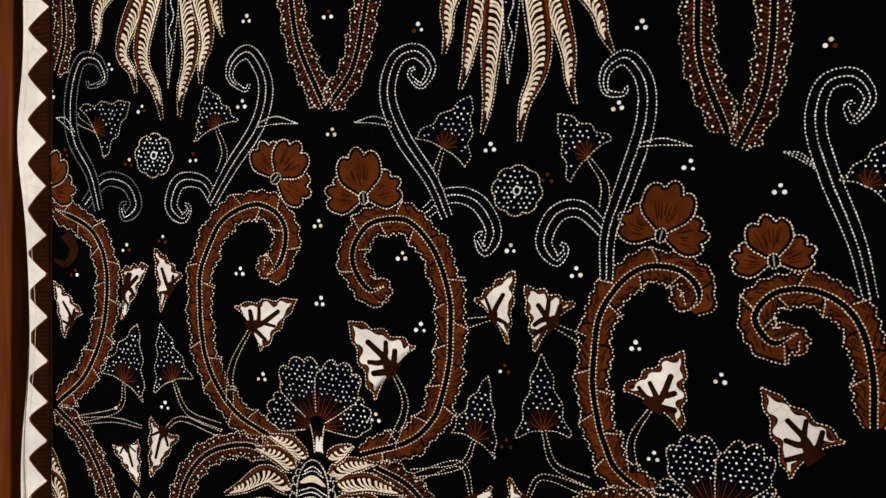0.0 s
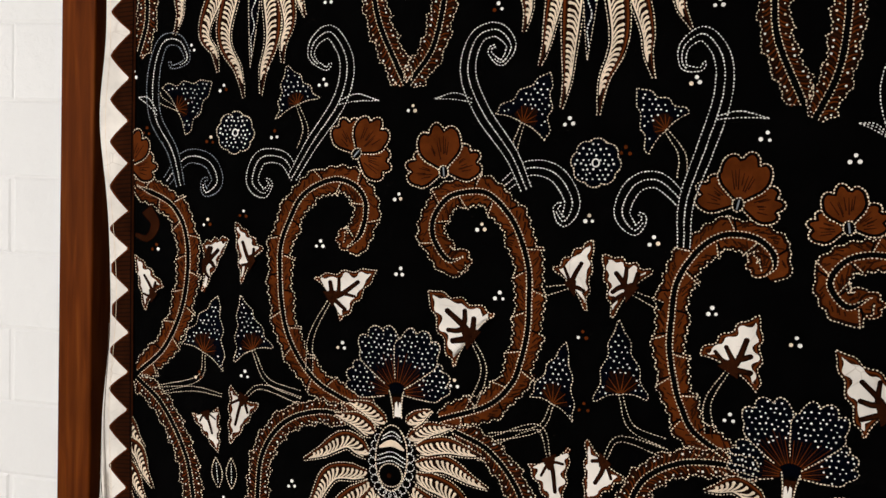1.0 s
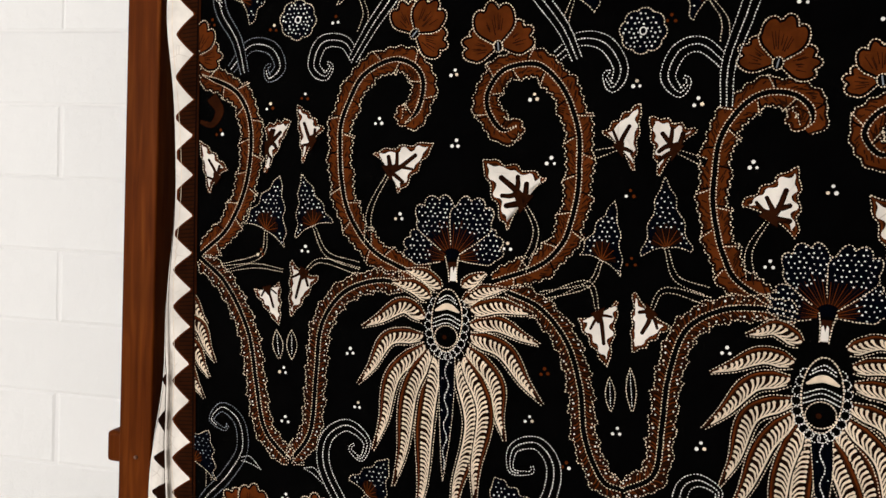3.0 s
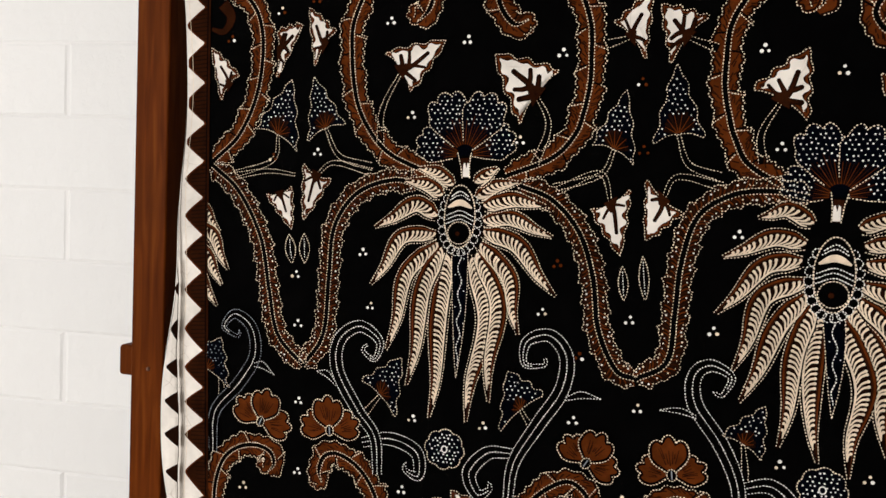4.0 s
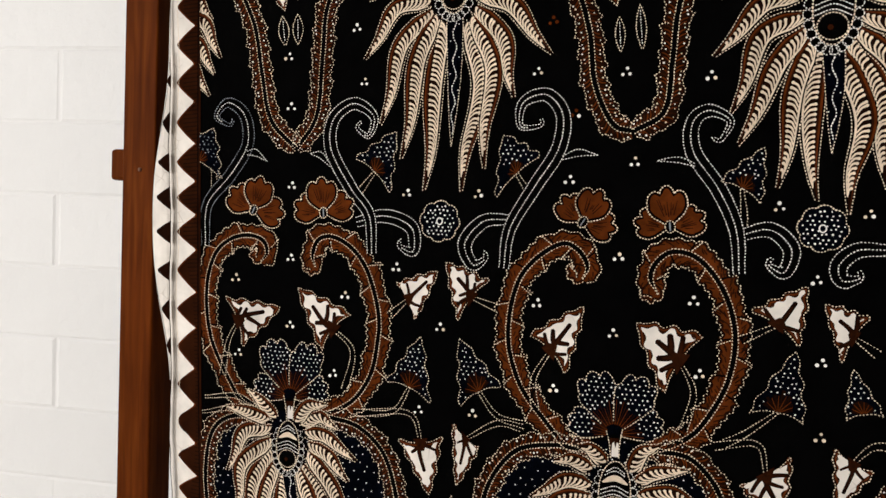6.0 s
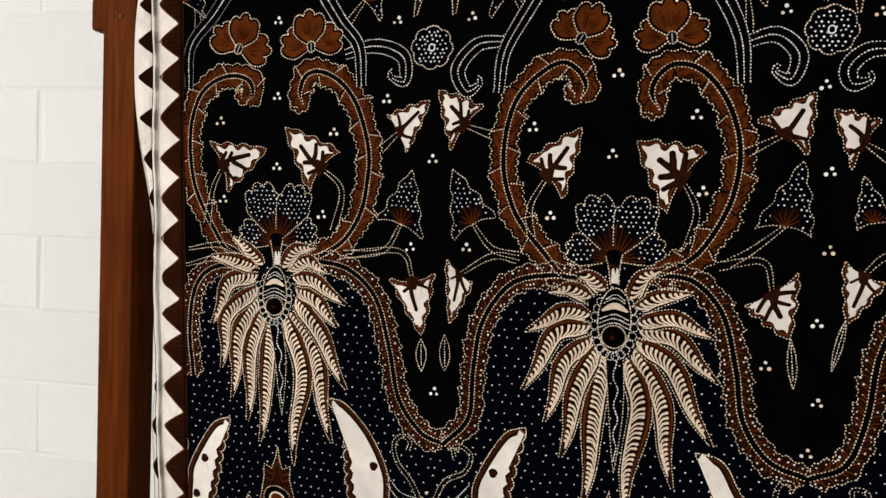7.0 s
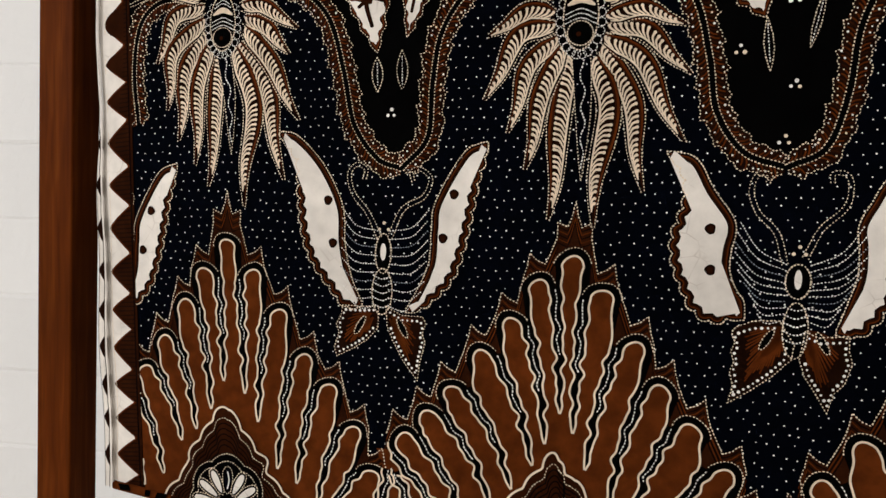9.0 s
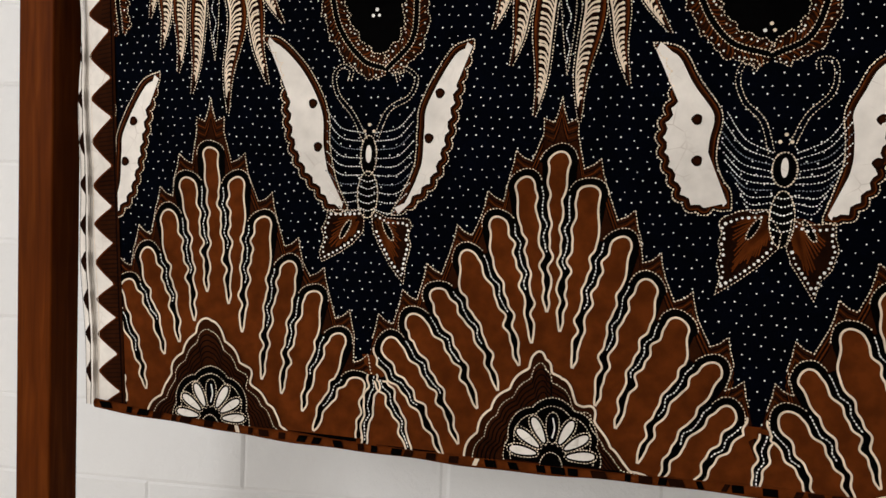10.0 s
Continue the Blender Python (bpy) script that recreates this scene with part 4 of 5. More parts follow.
def mountain(px, pz, left, right, left_tips, right_tips, gable, extra=()):
    """A stepped hill of brown lobes, each rimmed in cream, over a small shrine.

    left, right: tops of the lobes downhill, the middle one aside; the tips end the channels beside them."""
    ink = Print(cut=16)
    top = np.array((px, pz), float)
    outline = {}
    for s, heads in ((-1, left), (1, right)):
        outline[s] = [(0, 0), (s * 1.6, -8), (s * 4, -15), (s * 10, -12.5), (s * 10, -22)]
        for x, z in heads:
            outline[s] += [(x - s * 4, z + 9.5), (x + s * 1, z + 11.5), (x + s * 5.5, z + 15.5), (x + s * 7, z + 7), (x + s * 9, z)]
    edge = [top + q for q in outline[-1][::-1]] + [top + q for q in outline[1][1:]]
    ink.poly([top + (left[-1][0] - 18, -224)] + edge + [top + (right[-1][0] + 18, -224)], HATCH, 2)
    base = Print()
    base.rng = random.Random(int(px))
    wing = [np.array([top + (heads[-1][0] + s * 7, heads[-1][1] - 12), top + (heads[-1][0] + s * 16, heads[-1][1] - 34), top + (heads[-1][0] + s * 18, -226)]) for s, heads in ((-1, left), (1, right))]
    base.band(wing[0], wing[1], BROWN, 3.6)
    base.dashes(smooth_corners(edge), LINE, 9, 2.0, 1.35, 0.75)
    for inset in (1.9, 3.5, 5.2, 7.0, 8.8):
        base.line(smooth_corners(np.array([q - (0, inset * 1.35) for q in edge])), 0.6, BLACK if inset in (1.9, 5.2, 8.8) else BROWN, 3)
    heads = [*left[::-1], (0, -32), *right]
    tips = [*left_tips[::-1], *right_tips]
    r = 5.9
    fingers = []
    for i, head in enumerate(heads):
        head = top + head
        aim = top + (np.array(tips[i], float) + np.array(tips[i + 1], float)) / 2
        way = (aim - head) / np.hypot(*(aim - head))
        n = np.array((-way[1], way[0]))
        wide = r * base.rng.uniform(0.92, 1.1)
        heart = head + way * wide
        lump = base.rng.random() * 6
        cap = np.array([heart + wide * (1 + 0.05 * math.sin(3 * t + lump)) * (n * math.cos(t) - way * math.sin(t)) for t in np.linspace(0, math.pi, 20)])
        cap = cap if cap[0][0] < cap[-1][0] else cap[::-1]
        fingers.append((heart, cap, way, n))
        ring = heart + (cap - heart) * (wide + 4.4) / wide
        base.poly(ring, BLACK, 4)
        base.band(np.array([heart + n * 10.2, heart + n * 9 + way * 26]), np.array([heart - n * 10.2, heart - n * 9 + way * 26]), BLACK, 4)
        base.dashes((heart + (cap - heart) * (wide + 4.8) / wide)[1:-1], LINE, 9.5, 1.95, 1.2, 0.7)
        base.line(cap, 1.2, CREAM, 8)
    ends = [(fingers[0][1][0] + (-6, 3), fingers[0][1][0])]
    ends += [(p[1][-1], q[1][0]) for p, q in zip(fingers, fingers[1:])]
    ends.append((fingers[-1][1][-1], fingers[-1][1][-1] + (6, 3)))
    ground = np.array([top + q for q in tips])
    base.band(ground, np.c_[ground[:, 0], 0 * ground[:, 0] + top[1] - 226], BROWN, 5.2)
    rims = [channel(base, a, c, top + tip, base.rng.random() * 6) for (a, c), tip in zip(ends, tips)]
    for (heart, cap, way, n), before, after in zip(fingers, rims, rims[1:]):
        lower = [np.vstack([even(r, 60), [(r[-1][0], top[1] - 226)]]) for r in (before[1], after[0])]
        base.poly(cap, BROWN, 6)
        base.band(lower[0], lower[1], BROWN, 6)
    for rim_line, s in ((rims[0][0], -1), (rims[-1][1], 1)):
        strip = even(rim_line[4:], 30)
        base.band(strip, np.array([(q[0] + s * 9 * (1 - u), q[1]) for q, u in zip(strip, np.linspace(0, 1, 30))]), BROWN, 5)
    for start, tip in extra:
        channel(base, top + start, top + start + (5.5, 0.5), top + tip, base.rng.random() * 6, 0.9, 10)
    # shrine
    gable = top + smooth(gable, 1.2)
    _, n = sides(gable)
    gable = gable + n * (np.abs(np.sin(np.arange(len(gable)) * 1.2 * math.pi / 17)) * 2.2 - 1.1)[:, None]
    base.poly(gable, HATCH, 13)
    base.line(gable, 1.3, CREAM, 17)
    foot = top + ((gable[0] + gable[-1]) / 2 - top) * (0.5, 0) + (0, -218)
    base.dashes(foot + (gable - foot) * 0.9, LINE, 17, 1.95, 1.2, 0.66)
    for f in (0.85, 0.80, 0.75, 0.70, 0.65):
        base.line(foot + (gable - foot) * f, 0.75, BLACK, 14)
    t = np.linspace(-1.75, 1.75, 90)
    for reach, mat in ((34, BLACK), (29, None)):
        rad = reach * (0.9 + 0.1 * np.abs(np.cos(t * 3.55)) ** 0.7) * (1 - 0.05 * np.abs(t))
        fan = np.c_[foot[0] + rad * np.sin(t) * 0.92, foot[1] + 8 + rad * np.cos(t)]
        if mat:
            base.poly(fan, mat, 15)
        base.dashes(fan, LINE, 17, 1.95, 1.25, 0.68)
    for k in range(7):
        t = math.radians(-84 + k * 28)
        way = np.array((math.sin(t), math.cos(t)))
        mid = foot + (0, 7) + way * 17
        n = np.array((way[1], -way[0]))
        drop = np.array([mid + way * 8 * math.cos(b) + n * 2.3 * math.sin(b) * (1 + 0.3 * math.cos(b)) for b in np.linspace(0, math.tau, 18, endpoint=False)])
        base.dashes(closed(grown(drop, 1.5)), LINE, 17, 1.8, 1.25, 0.66)
        if k == 3:
            base.poly(drop, NAVY, 16)
            base.line(smooth([mid - way * 6, mid + n * 1.2, mid + way * 6], 1), 0.8, PEARL, 18)
        else:
            base.poly(drop, WHITE, 18)
    arch = np.array([foot + (6.5 * math.cos(b), 1 + 8.5 * math.sin(b)) for b in np.linspace(0, math.pi, 20)])
    base.poly(arch, BLACK, 19)
    base.dashes(arch, LINE, 20, 1.8, 1.2, 0.66)
    off = len(ink.verts)
    ink.verts += base.verts
    ink.faces += [([i + off for i in idx], m) for idx, m in base.faces]
    keep_above_hem(ink)
    return ink.done("stepped_hill", "stepped hill of brown lobes rimmed in cream over a small shrine")


def smooth_corners(pts):
    pts = np.asarray(pts, float)
    out = []
    for a, b in zip(pts, pts[1:]):
        out += list(np.linspace(a, b, max(2, int(np.hypot(*(b - a)) / 1.2)), endpoint=False))
    return np.array(out + [pts[-1]])


def hem(x):
    """The height of the lower edge."""
    return 74 + 15 * math.exp(-max(0, x) / 80) + 0.8 * math.sin(x / 60)


def keep_above_hem(ink):
    ink.verts = [(x, max(z, hem(x) + 5.5), l) for x, z, l in ink.verts]
    ink.verts = [(max(x, rim(z) + 1), z, l) for x, z, l in ink.verts]


def rim(z):
    """Where the border's dark stripe ends."""
    return 67.0 - 0.066 * z + 0.000032 * z * z


def bump(z, at, wide):
    return math.exp(-(((z - at) / wide) ** 2))


def outer_edge(z):
    """Where the cloth ends, or is folded forward."""
    return rim(z) - 24 + 5.5 * bump(z, 820, 55) - 4.5 * bump(z, 945, 45) + 0.7 * math.sin(z / 17)


def fold_width(z):
    """How far the folded selvage stands out beyond the crease."""
    return 17.5 * bump(z, 562, 94) + 6.5 / (1 + math.exp((z - 325) / 12)) + 0.5 * math.sin(z / 27)


RIGHT = 760


def sheet():
    bm = bmesh.new()
    grid = []
    for i in range(101):
        row = []
        for j in range(65):
            u = j / 64
            z0, z1 = 70, 1215
            z = z0 + (z1 - z0) * i / 100
            x = outer_edge(z) + (RIGHT - outer_edge(z)) * u**1.3
            z = max(z, hem(x)) if i else hem(x)
            row.append(bm.verts.new(on_cloth(x, z, 0)))
        grid.append(row)
    for a, b in zip(grid, grid[1:]):
        for p, q, r, s in zip(a, a[1:], b[1:], b):
            try:
                bm.faces.new((p, q, r, s))
            except ValueError:
                pass
    bmesh.ops.remove_doubles(bm, verts=bm.verts[:], dist=1e-6)
    for f in bm.faces:
        f.smooth = True
    ob = part("sheet", bm, BLACK, cloth, "black dyed cotton ground")
    mod = ob.modifiers.new("thickness", "SOLIDIFY")
    mod.thickness, mod.offset = 0.0006, 1.0 if ob.data.polygons[0].normal.y < 0 else -1.0
    mod.offset = -mod.offset
    return ob


sheet()


def drape():
    """The top of the cloth, laid over the upper rail."""
    bm = bmesh.new()
    way = [(0.0005, 1.205), (0.0015, 1.235), (0.004, 1.2525), (0.010, 1.2565), (0.028, 1.2565), (0.034, 1.2525), (0.0365, 1.235), (0.038, 1.12)]
    rows = [[bm.verts.new((x / 1000, y + (bow(x, 1205) / 1000 if k < 2 else 0), z)) for k, (y, z) in enumerate(way)] for x in np.linspace(outer_edge(1205), RIGHT, 40)]
    for a, b in zip(rows, rows[1:]):
        for k in range(len(way) - 1):
            bm.faces.new((a[k], a[k + 1], b[k + 1], b[k])).smooth = True
    return part("fold_over_rail", bm, BLACK, cloth, "black cloth laid over the upper rail")


drape()


# heights of the white points of the selvage
TEETH = [70, 96, 122, 147, 170, 198, 223, 251, 284, 311, 343, 369, 394, 424, 452, 483, 510, 542, 568, 593, 621, 652, 680, 708, 736, 763, 791, 821, 850, 876, 909, 938, 967, 998, 1026, 1055, 1083, 1111, 1140, 1168, 1196, 1224]


def bisect_in(steps, z):
    return max(0, min(len(steps) - 2, sum(1 for q in steps if q <= z) - 1))


def border():
    """White selvage with a zigzag of dark brown teeth and a hatched stripe."""
    zs = np.arange(78, 1200, 1.5)
    ink = Print(clip=False)
    left = np.array([(outer_edge(z) + 0.2, z) for z in zs])
    ink.band(left, np.array([(rim(z), z) for z in zs]), HATCH, 0.6)

    def tooth(z):
        k = bisect_in(TEETH, z)
        low, high = TEETH[k], TEETH[k + 1]
        p = (z - low) / (high - low)
        return abs(2 * p - 1) ** 1.25
    right = np.array([(max(outer_edge(z) + 1.2, rim(z) - 20.5 + (16.0 + 1.0 * math.sin(z / 39)) * tooth(z)), z) for z in zs])
    ink.band(left, right + (2.0, 0), HATCH, 1.7)
    ink.band(left, right + (1.5, 0), BROWN, 2.3)
    ink.band(left, right, WHITE, 3)
    ink.line(left + (4.2, 0) + np.c_[0.8 * np.sin(zs / 21), 0 * zs], 0.3, LINE, 4)
    for k in range(0, len(zs) - 1, 2):
        x = rim(zs[k])
        ink.line(np.array([(x - 15.0, zs[k] + ink.rng.uniform(-0.4, 0.4)), (x - 2.6, zs[k] + 1.2)]), 0.9, DARK, 1.2)
    ink.line(np.array([(rim(z) - 2.2, z) for z in zs]), 0.7, BLACK, 4)
    ink.line(np.array([(rim(z) - 0.6, z) for z in zs]), 1.3, HATCH, 4)
    keep = [(x, max(z, hem(x) + 0.5), l) for x, z, l in ink.verts]
    ink.verts = keep
    ink.done("border", "white selvage with dark brown zigzag teeth")


border()


def folded_edge():
    """The selvage turned forward below the rail: its back shows pale, with dark teeth."""
    ink = Print(clip=False)
    zs = np.arange(86, 800, 1.5)
    left = np.array([(outer_edge(z) - max(0.15, fold_width(z)), z) for z in zs])
    right = np.array([(outer_edge(z) + min(1.0, fold_width(z) * 0.4), z) for z in zs])
    for t in np.linspace(0, 1, 5)[:-1]:
        ink.band(left + (right - left) * t, left + (right - left) * (t + 0.25), WHITE, 20)
    for one, two in zip(TEETH, TEETH[1:]):
        z0 = (one + two) / 2 + ink.rng.uniform(-1, 1)
        if not 100 < z0 < 690:
            continue
        ws, x1 = fold_width(z0), outer_edge(z0) + 0.6
        h = ink.rng.uniform(7.5, 9.5) if ws > 5 else 6.0
        ink.poly([(x1, z0 + h), (x1 - ws * 0.35, z0 + h * 0.62), (x1 - ws * 0.72, z0 + 1.0), (x1 - ws * 0.70, z0 - 1.0), (x1 - ws * 0.35, z0 - h * 0.62), (x1, z0 - h)], DARK, 22)
    wide = {z: (l, r) for (l, z), (r, _) in zip(left, right)}
    ink.verts = [(x, z, 8 + min(22, 3.0 * fold_width(z)) * math.sin(math.pi * min(1, max(0, (x - wide[z][0]) / (wide[z][1] - wide[z][0])))) ** 0.7 if l == 20 else 34) if z in wide else (x, z, 34) for x, z, l in ink.verts]
    body = [k for k, z in enumerate(zs) if z < 690]
    ink.line(right[body] + (0.2, 0), 1.3, WHITE, 35)
    ink.line(right[body] + (-0.8, 0) + np.c_[0.25 * np.sin(zs[body] / 5.0), 0 * zs[body]], 0.55, DARK, 36)
    # thin dark line: the grey shading along the fold's outer edge, drawn in
    ink.line(left + (2.2, 0) + np.c_[0.6 * np.sin(zs / 33), 0 * zs], 0.4, HATCH, 31)
    ink.done("folded_selvage", "white selvage folded forward with dark teeth on its back")


folded_edge()


def hem_roll():
    """The lower edge, rolled into a narrow hem."""
    bm = bmesh.new()
    rings = []
    for x in np.arange(outer_edge(84), RIGHT, 4.0):
        r = 3.2 + 0.5 * math.sin(x / 23) + 0.3 * math.sin(x / 9)
        x0, y0, z0 = on_cloth(x, hem(x) + 2.6, 0)
        rings.append([bm.verts.new((x0, y0 + 0.0006 + 0.62 * r / 1000 * math.cos(a) - 0.0007, z0 + r / 1000 * math.sin(a))) for a in np.linspace(0, math.tau, 10, endpoint=False)])
    for a, b in zip(rings, rings[1:]):
        for k in range(10):
            bm.faces.new((a[k], a[(k + 1) % 10], b[(k + 1) % 10], b[k])).smooth = True
    bmesh.ops.recalc_face_normals(bm, faces=bm.faces[:])
    roll = part("hem", bm, BROWN, cloth, "rolled brown hem with pieces of the pattern")
    ink = Print(clip=False)
    x = 44.0
    while x < RIGHT - 10:
        w = ink.rng.uniform(3, 9)
        dark = ink.rng.random() < 0.5
        lean = ink.rng.uniform(-2, 2)
        z = hem(x) + 1.0
        mat = BLACK if dark else (CREAM if ink.rng.random() < 0.22 else DARK)
        w = w if mat is not CREAM else w * 0.35
        ink.poly([(x, z), (x + w, z), (x + w + lean, z + 4.4), (x + lean, z + 4.4)], mat, 20)
        x += w + ink.rng.uniform(0.5, 11)
    ink.done("hem_pattern")
    return roll


hem_roll()

# ---- the indigo field round the lowest flowers, with its stipple ----
FIELD = [(42, 395), (55, 410), (78, 420), (113, 429), (147, 429), (172, 424), (192, 406), (203, 373), (211, 340), (227, 319), (243, 313), (259, 332), (261, 364), (266, 396), (283, 421), (307, 428), (348, 435), (393, 429), (410, 410), (419, 377), (424, 348), (439, 326), (461, 318), (480, 329), (489, 358), (493, 393), (505, 420), (620, 420)]


def field():
    top = np.array(FIELD, float)
    line = smooth(top, 3.0)
    ink = Print(cut=16)
    ink.poly(np.vstack([line, [(RIGHT - 5, 90)], [(50, 90)]]), NAVY, 0)
    ink.verts = [(max(x, rim(z)), max(z, hem(x) + 6), l) for x, z, l in ink.verts]
    ink.done("indigo_field", "indigo lower ground")
    dots = Print()
    stipple(dots, np.vstack([line, [(560, 110)], [(50, 110)]]), PEARL, 1, 6.9, 0.47, lambda x, z: x < rim(z) + 2)
    tagged(dots.done("stipple", "scattered white wax dots"), kind="stuff")


field()
UPPER_STEPS = [(-20, -47), (-36, -71), (-54, -92), (-72, -116), (-87, -133), (-102, -149)]
FAR_STEPS = [(18, -51), (38, -80), (53, -104), (71, -125), (91, -149), (100, -173)]
FAR_TIPS = [(4, -137), (12, -158), (26, -179), (38, -191), (51, -210), (63, -220), (82, -223)]
GABLE = [(-51, -216), (-41, -196), (-35, -185), (-26, -174), (-15, -161), (-10, -153), (-6, -150), (-1, -155), (0, -162), (8, -164), (13, -174), (19, -180), (25, -181), (29, -193), (37, -202), (43, -211), (59, -219)]
NEAR_GABLE = [(-44, -211), (-28, -191), (-24, -178), (-11, -159), (-3, -147), (5, -145), (12, -154), (27, -172), (33, -177), (35, -186), (48, -198), (52, -205), (62, -217)]
mountain(
    123, 296, [(-17, -52), (-31, -74), (-47, -100), (-62, -122), (-76, -142)],
    [(20, -51), (40, -76), (59, -104), (77, -122), (95, -148), (108, -175)],
    [(0, -127), (-9, -147), (-20, -162), (-31, -171), (-45, -196), (-60, -206)],
    [(16, -134), (26, -152), (41, -182), (55, -190), (70, -200), (78, -212), (108, -219)], NEAR_GABLE)
mountain(
    350, 296, UPPER_STEPS, FAR_STEPS,
    [(-4, -126), (-12, -145), (-19, -159), (-31, -175), (-43, -187), (-54, -210), (-63, -219)], FAR_TIPS, GABLE,
    [((-109, -176), (-84, -221)), ((-113, -172), (-115, -221))])
mountain(
    577, 296, [(-x, z) for x, z in FAR_STEPS], [(-x, z) for x, z in UPPER_STEPS],
    [(-x, z) for x, z in FAR_TIPS], FAR_TIPS, [(-x, z) for x, z in GABLE[::-1]],
    [((-112, -186), (-113, -223))])

# ---- the printed motifs ----
# scrolling vines with notched leaf edges
vine([(217, 755), (192, 764), (176, 772), (164, 784), (154, 801), (149, 820), (147, 840), (147, 859), (152, 874), (160, 890), (172, 899), (186, 903), (199, 898), (205, 888), (204, 875), (200, 866), (193, 860)])
vine([(259, 758), (288, 770), (302, 785), (307, 800), (310, 818), (310, 835), (309, 853), (304, 870), (296, 885), (283, 897), (270, 898), (258, 894), (250, 883), (249, 872), (254, 862), (261, 856), (269, 859)])
vine([(440, 749), (408, 767), (398, 783), (393, 799), (390, 815), (390, 832), (391, 849), (396, 862), (405, 874), (416, 880), (430, 879), (439, 872), (441, 864), (437, 859)])
vine([(525, 807), (523, 832), (517, 854), (507, 867), (492, 873), (476, 870), (468, 857), (477, 845), (488, 851)])
vine([(40, 764), (61, 784), (75, 817), (77, 856), (65, 881), (36, 894)])
vine([(102, 426), (80, 432), (68, 447), (56, 467), (50, 483), (47, 504), (48, 524), (54, 541), (65, 551), (79, 555), (92, 552), (96, 543), (91, 536)])
vine([(137, 429), (152, 433), (168, 444), (179, 462), (183, 481), (184, 500), (180, 519), (172, 538), (160, 551), (146, 557), (136, 554), (132, 543), (135, 534)])
vine([(332, 430), (317, 428), (303, 442), (287, 461), (279, 478), (275, 496), (276, 518), (282, 538), (294, 552), (308, 560), (318, 556), (324, 546), (321, 537)])
vine([(366, 431), (378, 435), (394, 446), (407, 468), (413, 488), (414, 509), (409, 529), (400, 545), (388, 556), (375, 558), (366, 551), (363, 541), (368, 531)])
swirl = Print()
swirl.line(smooth([(44, 878), (51, 868), (45, 858), (35, 860)], 1.0), 9.0, HATCH, 1, 0.7)
swirl.done("faint_swirl", "faint dark brown swirl")
# feathered bands that hang between the flowers
band([(39, 760), (61, 742), (80, 709), (88, 672), (96, 639), (117, 618)])
band([(117, 618), (132, 642), (135, 683), (138, 719), (154, 743), (179, 753), (198, 751)])
band([(268, 752), (290, 743), (308, 723), (318, 695), (323, 662), (335, 637), (348, 632)])
band([(348, 632), (366, 645), (369, 676), (371, 707), (379, 736), (398, 750), (420, 753), (440, 750)])
band([(201, 1044), (204, 1025), (210, 998), (228, 962)])
band([(230, 962), (245, 985), (252, 1023), (255, 1042)])
band([(430, 1033), (431, 1017), (434, 986), (449, 951)])
band([(455, 943), (464, 966), (467, 993), (466, 1029)])
band([(39, 1045), (42, 1008), (35, 981)])
band([(104, 420), (73, 421), (55, 407), (50, 375), (54, 339)])
band([(147, 429), (172, 424), (192, 406), (203, 373), (211, 340), (227, 319), (243, 313)])
band([(243, 313), (259, 332), (261, 364), (266, 396), (283, 421), (307, 428), (328, 427)])
band([(371, 432), (393, 429), (410, 410), (419, 377), (424, 348), (439, 326), (461, 318)])
band([(461, 318), (480, 329), (489, 358), (493, 393), (505, 420), (525, 431)])
# pearled tendrils
tendril([(154, 903), (167, 925), (185, 952), (189, 976), (178, 994), (167, 989), (165, 979), (174, 972)])
tendril([(305, 901), (295, 921), (277, 945), (267, 968), (271, 988), (283, 993), (292, 984), (287, 974), (280, 979)])
tendril([(394, 872), (394, 897), (402, 926), (409, 954), (408, 975), (398, 988), (388, 982), (388, 971), (396, 969)])
tendril([(519, 871), (511, 898), (497, 930), (489, 955), (492, 974), (504, 978), (512, 968), (506, 957), (502, 962)])
tendril([(71, 895), (64, 918), (50, 941), (48, 968), (55, 990), (68, 991), (74, 979), (64, 974)])
tendril([(156, 903), (147, 915), (131, 915), (125, 900), (133, 892), (138, 897)])
tendril([(293, 903), (306, 913), (322, 910), (332, 895), (328, 883), (323, 889)])
tendril([(395, 894), (379, 908), (366, 905), (360, 890), (367, 880), (372, 885)])
tendril([(60, 898), (75, 914), (92, 912), (99, 899), (91, 891), (88, 897)])
tendril([(45, 546), (46, 576), (65, 599), (78, 621), (75, 642), (61, 651), (52, 641), (62, 635)])
tendril([(177, 547), (174, 573), (160, 591), (144, 618), (145, 639), (160, 650), (175, 641), (172, 628), (164, 632)])
tendril([(270, 542), (273, 568), (288, 596), (302, 620), (304, 642), (293, 655), (278, 650), (277, 635), (289, 635)])
tendril([(414, 547), (411, 573), (400, 597), (384, 620), (383, 638), (392, 645), (404, 639), (400, 628)])
tendril([(165, 568), (186, 573), (205, 566), (207, 550), (198, 552)])
tendril([(272, 574), (255, 572), (243, 557), (249, 543), (257, 547)])
tendril([(413, 570), (430, 574), (442, 563), (439, 549), (431, 552)])
tendril([(491, 565), (477, 564), (468, 555), (470, 546), (478, 547)])
